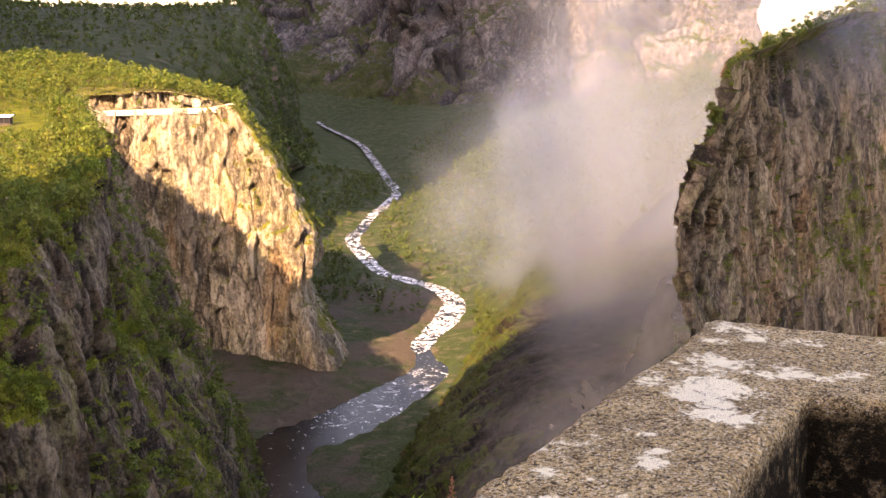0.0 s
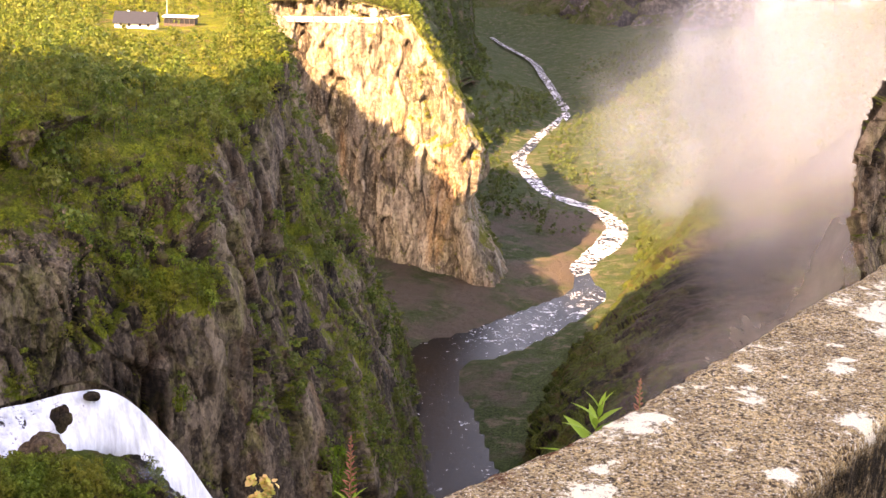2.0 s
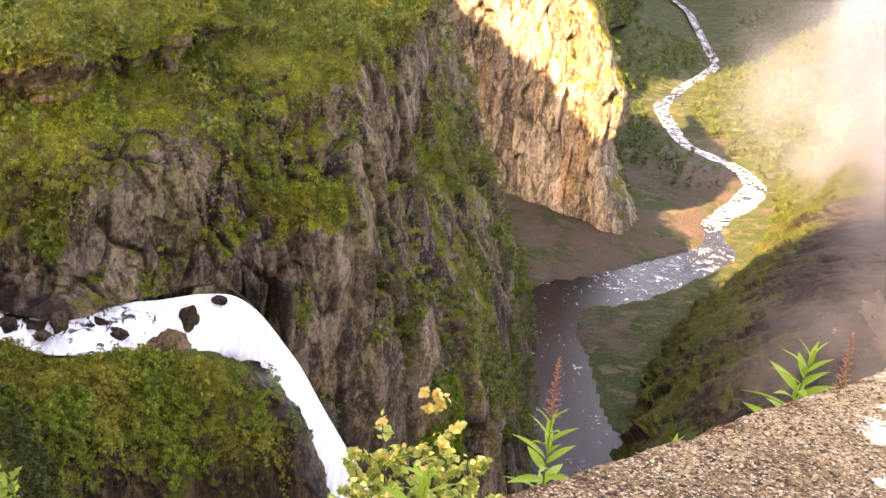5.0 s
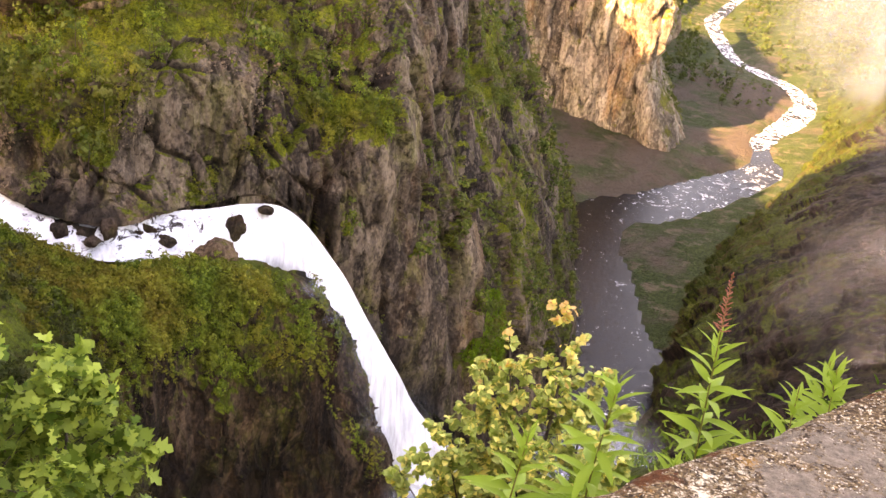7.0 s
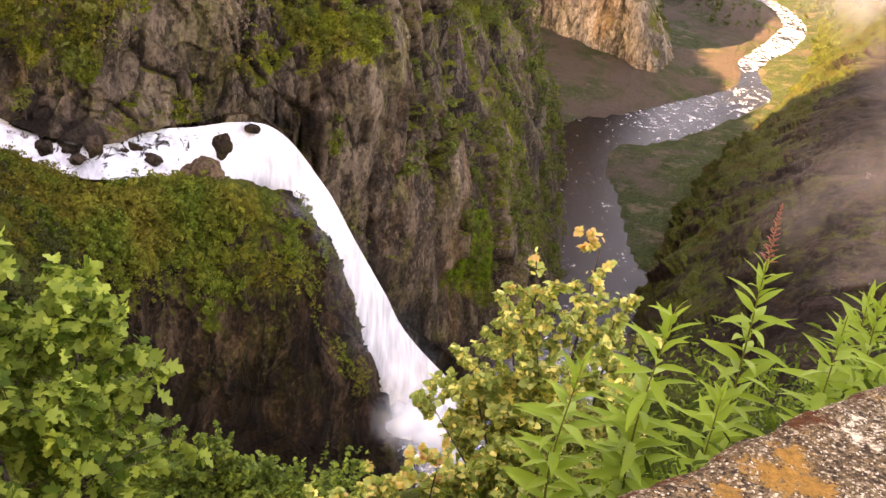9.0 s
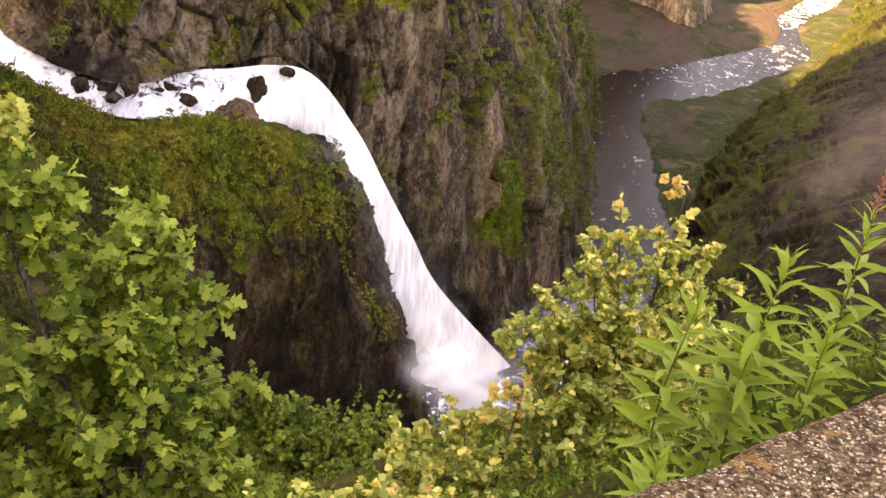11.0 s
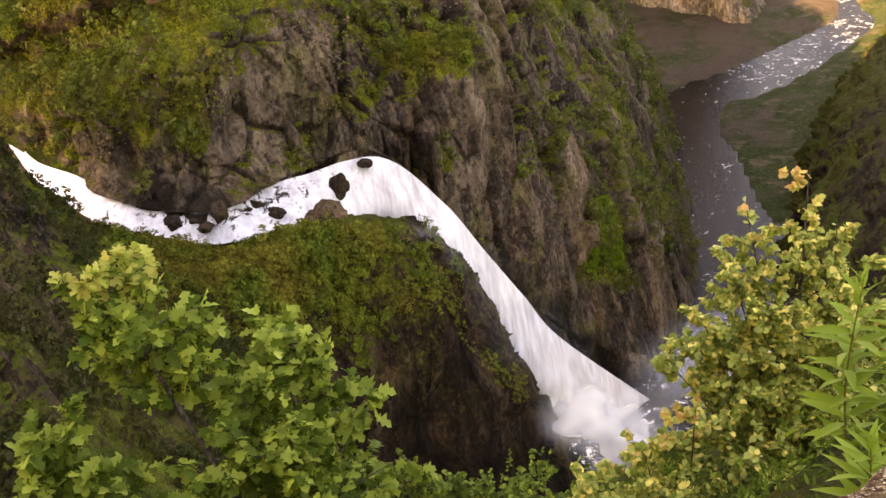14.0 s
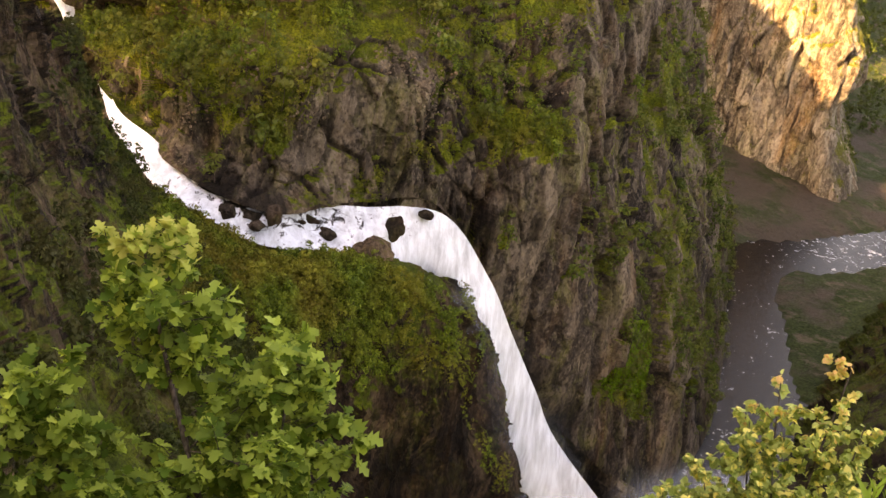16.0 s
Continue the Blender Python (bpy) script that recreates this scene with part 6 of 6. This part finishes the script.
spray_far = spray_material("far_spray", (0.20, 0.255, 0.35), 0.016)
spray_low = spray_material("foot_spray", (0.64, 0.80, 0.94), 0.10, 0.22, 0.52)


def spray_veil(name, puffs, distance, seed, strength, label, mat, wave=1.0):
    """One thin veil of drifting spray: a wavy sheet whose density fades out round a few soft puffs (place, width, height)."""
    P = np.array([p for p, w, h in puffs], float)
    w = np.array([a for p, a, h in puffs])
    h = np.array([a for p, a, h2 in puffs for a in [h2]])
    way = P.mean(0) * (1, 1, 0)
    way /= np.linalg.norm(way)
    across = np.array([way[1], -way[0], 0])
    u = P @ across
    u0, u1 = (u - 2.2 * w).min(), (u + 2.2 * w).max()
    z0, z1 = (P[:, 2] - 2.2 * h).min(), (P[:, 2] + 2.2 * h).max()
    U, Z = np.meshgrid(np.linspace(u0, u1, 64), np.linspace(z0, z1, 64))
    depth = np.mean(P @ way) + distance
    G = across * U[:, :, None] + way * depth + np.array([0, 0, 1.0]) * Z[:, :, None]
    q = G.reshape(-1, 3)
    G = G + way * (fractal(q / (90 * wave), 2, seed) * 4 * wave).reshape(U.shape)[:, :, None]
    uu = U + (fractal(q / (45 * wave), 4, seed + 1) * 15 * wave).reshape(U.shape)
    zz = Z + (fractal(q / (45 * wave), 3, seed + 2) * 16 * wave).reshape(U.shape)
    dens = np.zeros(U.shape)
    for i in range(len(P)):
        dens = 1 - (1 - dens) * (1 - np.exp(-((uu - u[i]) / w[i]) ** 2 - ((zz - P[i, 2]) / h[i]) ** 2))
    border = np.minimum(np.minimum(U - u0, u1 - U) / (0.15 * (u1 - u0)), np.minimum(Z - z0, z1 - Z) / (0.15 * (z1 - z0)))
    dens *= np.clip(border, 0, 1)
    faces = grid_faces(64, 64)
    dens[dens * strength < 0.004] = 0
    used = np.unique(faces[dens.ravel()[faces].max(1) > 0])
    faces = faces[dens.ravel()[faces].max(1) > 0]
    place = np.zeros(64 * 64, np.int64)
    place[used] = np.arange(len(used))
    me = mesh_from(name, G.reshape(-1, 3)[used], place[faces], mat)
    me.attributes.new("haze", "FLOAT", "POINT").data.foreach_set("value", (dens.ravel()[used] * strength).astype(np.float32))
    return tagged(new(name, me), label, "spray", kind="stuff")


PLUME = [((128, 314, 30), 34, 22), ((104, 318, 22), 40, 26), ((84, 320, 18), 38, 30), ((66, 324, -2), 30, 26), ((54, 327, -22), 26, 24), ((52, 327, -42), 23, 22), ((50, 326, -60), 20, 20), ((44, 327, -74), 16, 14)]
for i in range(3):
    spray_veil("spray_veil", PLUME, -10 + 26 * i, 400 + i, 0.50, "white spray drifting up out of the gorge", spray)
LOW = [((15.4, 231.7, -90.4), 13, 9), ((20.0, 225.0, -87.0), 12, 9), ((8.5, 224.0, -93.0), 9, 7), ((15.1, 298.8, -89.9), 14, 12), ((13.4, 278.8, -103.8), 10, 8), ((25.0, 268.0, -109.5), 12, 9), ((43.1, 296.9, -61.9), 14, 12), ((49.9, 285.7, -69.3), 12, 13), ((54.2, 284.9, -78.9), 10, 12), ((37.5, 276.9, -59.0), 16, 11), ((29.3, 267.8, -69.6), 12, 7), ((24.1, 268.0, -90.3), 14, 10), ((47.3, 280.7, -77.8), 14, 8), ((37.4, 287.2, -72.8), 12, 9)]
for i in range(1):
    spray_veil("spray_veil", LOW, -15, 430 + i, 0.72, "thin spray drifting past the mossy lower cliff", spray_thin)
HAZE = [((70, 640, -95), 46, 30), ((40, 640, -112), 40, 20), ((100, 636, -80), 50, 40), ((20, 642, -126), 30, 12), ((60, 640, -60), 36, 26), ((30, 600, -128), 34, 16), ((64, 590, -112), 40, 20)]
for i in range(2):
    spray_veil("spray_veil", HAZE, -20 + 40 * i, 440 + i, 0.46, "pale haze of drifting spray over the valley side", spray_far)
DRIFT = [((-26.1, 196.0, -127.2), 9.0, 5.0), ((-21.1, 201.6, -122.9), 8.0, 5.0), ((-29.3, 193.8, -129.8), 7.0, 5.0), ((-19.2, 206.2, -119.3), 6.0, 4.0)]
for i in range(2):
    spray_veil("spray_veil", DRIFT, -3 + 5 * i, 470 + i, 0.20, "thin spray drifting over the dark pool", spray_low, 0.3)
FOOT = [((-43.0, 178.6, -126.7), 4.6, 3.9), ((-47.4, 177.5, -126.8), 4.0, 3.4), ((-38.2, 178.0, -129.0), 5.0, 4.2), ((-46.2, 181.0, -122.2), 3.2, 2.7), ((-35.7, 176.2, -132.1), 5.0, 4.2)]
for i in range(2):
    spray_veil("spray_veil", FOOT, -2 + 4 * i, 450 + i, 0.48, "white spray bursting from the foot of the waterfall", spray_low, 0.2)
FRINGE = [((-73.9, 181.1, -87.7), 2.6, 3.4), ((-68.6, 180.3, -93.4), 2.6, 3.4), ((-63.5, 178.7, -99.7), 2.8, 3.6), ((-58.4, 176.8, -105.9), 3.2, 4.0), ((-53.7, 174.6, -111.9), 3.8, 4.4), ((-48.2, 172.9, -116.9), 4.2, 4.4)]
spray_veil("spray_veil", FRINGE, 0, 460, 0.12, "fine spray blowing off the falling water", spray_low, 0.12)

# ---- houses and road on the plateau ----
white_paint, tree, b = material("white_boards", 0.7)
node, mix, calc, ramp, noise_at, bump = nodes_of(tree)
tree.links.new(mix(noise_at(2.0, (1, 1, 0.2)), (0.70, 0.69, 0.66), (0.82, 0.81, 0.78)), b.inputs["Base Color"])
slate, tree, b = material("slate_roof", 0.6)
node, mix, calc, ramp, noise_at, bump = nodes_of(tree)
tree.links.new(mix(noise_at(1.5), (0.014, 0.017, 0.024), (0.028, 0.032, 0.040)), b.inputs["Base Color"])
dark_glass, tree, b = material("window_glass", 0.08)
b.inputs["Base Color"].default_value = (0.02, 0.022, 0.025, 1)
pale_gravel, tree, b = material("pale_gravel", 0.95)
node, mix, calc, ramp, noise_at, bump = nodes_of(tree)
tree.links.new(mix(noise_at(0.8), (0.30, 0.275, 0.235), (0.46, 0.42, 0.36)), b.inputs["Base Color"])


def box_mesh(name, size, mat, at=(0, 0, 0), bevel=0.04):
    bm = bmesh.new()
    bmesh.ops.create_cube(bm, size=1.0, matrix=Matrix.Translation(at) @ Matrix.Diagonal((*size, 1)))
    bmesh.ops.bevel(bm, geom=bm.edges[:], offset=bevel, segments=1, affect="EDGES")
    me = bpy.data.meshes.new(name)
    bm.to_mesh(me)
    bm.free()
    me.materials.append(mat)
    return me


def gable_roof(length, width, rise, over, mat, base):
    """Two slabs with thickness meeting at a ridge."""
    bm = bmesh.new()
    x, y = length / 2 + over, width / 2 + over
    prof = [(-y, base - over * rise / (width / 2)), (0, base + rise), (y, base - over * rise / (width / 2)), (y, base - over * rise / (width / 2) - 0.22), (0, base + rise - 0.25), (-y, base - over * rise / (width / 2) - 0.22)]
    a = [bm.verts.new((-x, p, q)) for p, q in prof]
    c = [bm.verts.new((x, p, q)) for p, q in prof]
    for i in range(6):
        j = (i + 1) % 6
        bm.faces.new((a[i], a[j], c[j], c[i]))
    bm.faces.new((a[0], a[5], a[4], a[1]))
    bm.faces.new((a[1], a[4], a[3], a[2]))
    bm.faces.new((c[0], c[1], c[4], c[5]))
    bm.faces.new((c[1], c[2], c[3], c[4]))
    bmesh.ops.recalc_face_normals(bm, faces=bm.faces)
    me = bpy.data.meshes.new("roof")
    bm.to_mesh(me)
    bm.free()
    me.materials.append(mat)
    return me


def wall_with_gables(length, width, height, rise, mat):
    bm = bmesh.new()
    prof = [(-width / 2, -1.5), (width / 2, -1.5), (width / 2, height), (0, height + rise - 0.3), (-width / 2, height)]
    a = [bm.verts.new((-length / 2, p, q)) for p, q in prof]
    c = [bm.verts.new((length / 2, p, q)) for p, q in prof]
    bm.faces.new(a)
    bm.faces.new(c[::-1])
    for i in range(5):
        j = (i + 1) % 5
        bm.faces.new((a[j], a[i], c[i], c[j]))
    bmesh.ops.recalc_face_normals(bm, faces=bm.faces)
    me = bpy.data.meshes.new("wall")
    bm.to_mesh(me)
    bm.free()
    me.materials.append(mat)
    return me


def drop(ob, place, turn):
    """Sets a thing on the plateau at a place and compass turn."""
    g = wall_grid[0].reshape(-1, 3)
    i = np.hypot(g[:, 0] - place[0], g[:, 1] - place[1]).argmin()
    ob.matrix_basis = pose(place[0], place[1], float(g[i, 2]) + 0.3, 0, 0, turn)


house = tagged(new("house"), "white wooden house with a grey slate roof", "house")
part("wall", wall_with_gables(15, 9, 2.3, 3.6, white_paint), house)
part("roof", gable_roof(15, 9, 3.6, 0.6, slate, 2.3), house, "grey slate roof")
for x in (-5, -2, 2, 5):
    w = part("window", box_mesh("window", (1.3, 0.12, 1.4), white_paint, (x, -4.54, 1.2)), house)
    part("pane", box_mesh("pane", (1.05, 0.06, 1.15), dark_glass, (x, -4.60, 1.2), 0.01), w)
part("chimney", box_mesh("chimney", (0.8, 0.8, 1.6), white_paint, (-3, 0.6, 5.4)), house)
part("chimney", box_mesh("chimney", (0.8, 0.8, 1.6), white_paint, (3, 0.6, 5.4)), house)
drop(house, (-180.7, 444.3, -42.2), 12)

pavilion = tagged(new("pavilion"), "low flat-roofed pavilion with a dark window front", "building")
part("body", box_mesh("body", (12, 7, 3.6), bark, (0, 0, 1.2)), pavilion)
part("roof", box_mesh("roof", (13.2, 8.2, 0.5), white_paint, (0, 0, 3.25)), pavilion, "thin white flat roof")
for i in range(6):
    part("window", box_mesh("window", (1.7, 0.1, 1.9), dark_glass, (-4.9 + i * 1.96, -3.54, 1.7), 0.02), pavilion, "dark glass")
drop(pavilion, (-171.7, 467.1, -40.5), 10)
mast = tagged(new("flag_pole"), "white pole beside the pavilion", "pole")
part("shaft", mesh_from("shaft", *tube([(0, 0, 0), (0, 0, 4.5), (0, 0, 9)], [0.16, 0.12, 0.07], 8), white_paint), mast)
part("ball", box_mesh("ball", (0.3, 0.3, 0.3), white_paint, (0, 0, 9.1), 0.1), mast)
drop(mast, (-179.1, 471.8, -41.4), 0)


def strip(name, line, width, thick, mat, label, category, n=80):
    """A level band with thickness along a curve."""
    c = spline(line, n)
    t = np.gradient(c, axis=0)
    t[:, 2] = 0
    t /= np.linalg.norm(t, axis=1, keepdims=True)
    q = np.stack([-t[:, 1], t[:, 0], t[:, 2]], 1) * width / 2
    dz = np.array([0, 0, thick])
    G = np.stack([c - q - dz, c - q, c + q, c + q - dz], 1)
    return tagged(new(name, mesh_from(name, G.reshape(-1, 3), grid_faces(n, 4), mat, False)), label, category, kind="structure")


def on_spur(line):
    """The same line, lying on the spur's ground."""
    c = spline(line, 24)
    g = spur_grid[0].reshape(-1, 3)
    z = [g[np.argsort(np.hypot(g[:, 0] - q[0], g[:, 1] - q[1]))[:20], 2].mean() for q in c]
    k = np.arange(24)
    c[:, 2] = np.polyval(np.polyfit(k, z, 1), k) + 0.5
    return c


strip("forecourt", [(-190.5, 453.2, -45.9), (-179.3, 462.1, -45.2), (-168.0, 476.9, -43.9)], 9, 3.0, pale_gravel, "pale gravel forecourt before the white house", "pavement")
strip("road", on_spur([(-172.0, 566.8, -45.8), (-145.6, 567.4, -45.2), (-124.0, 564.6, -44.7), (-106.0, 563.0, -44.2), (-98.1, 574.8, -44.3)]), 5, 2.5, pale_gravel, "pale road along the top of the spur", "road")
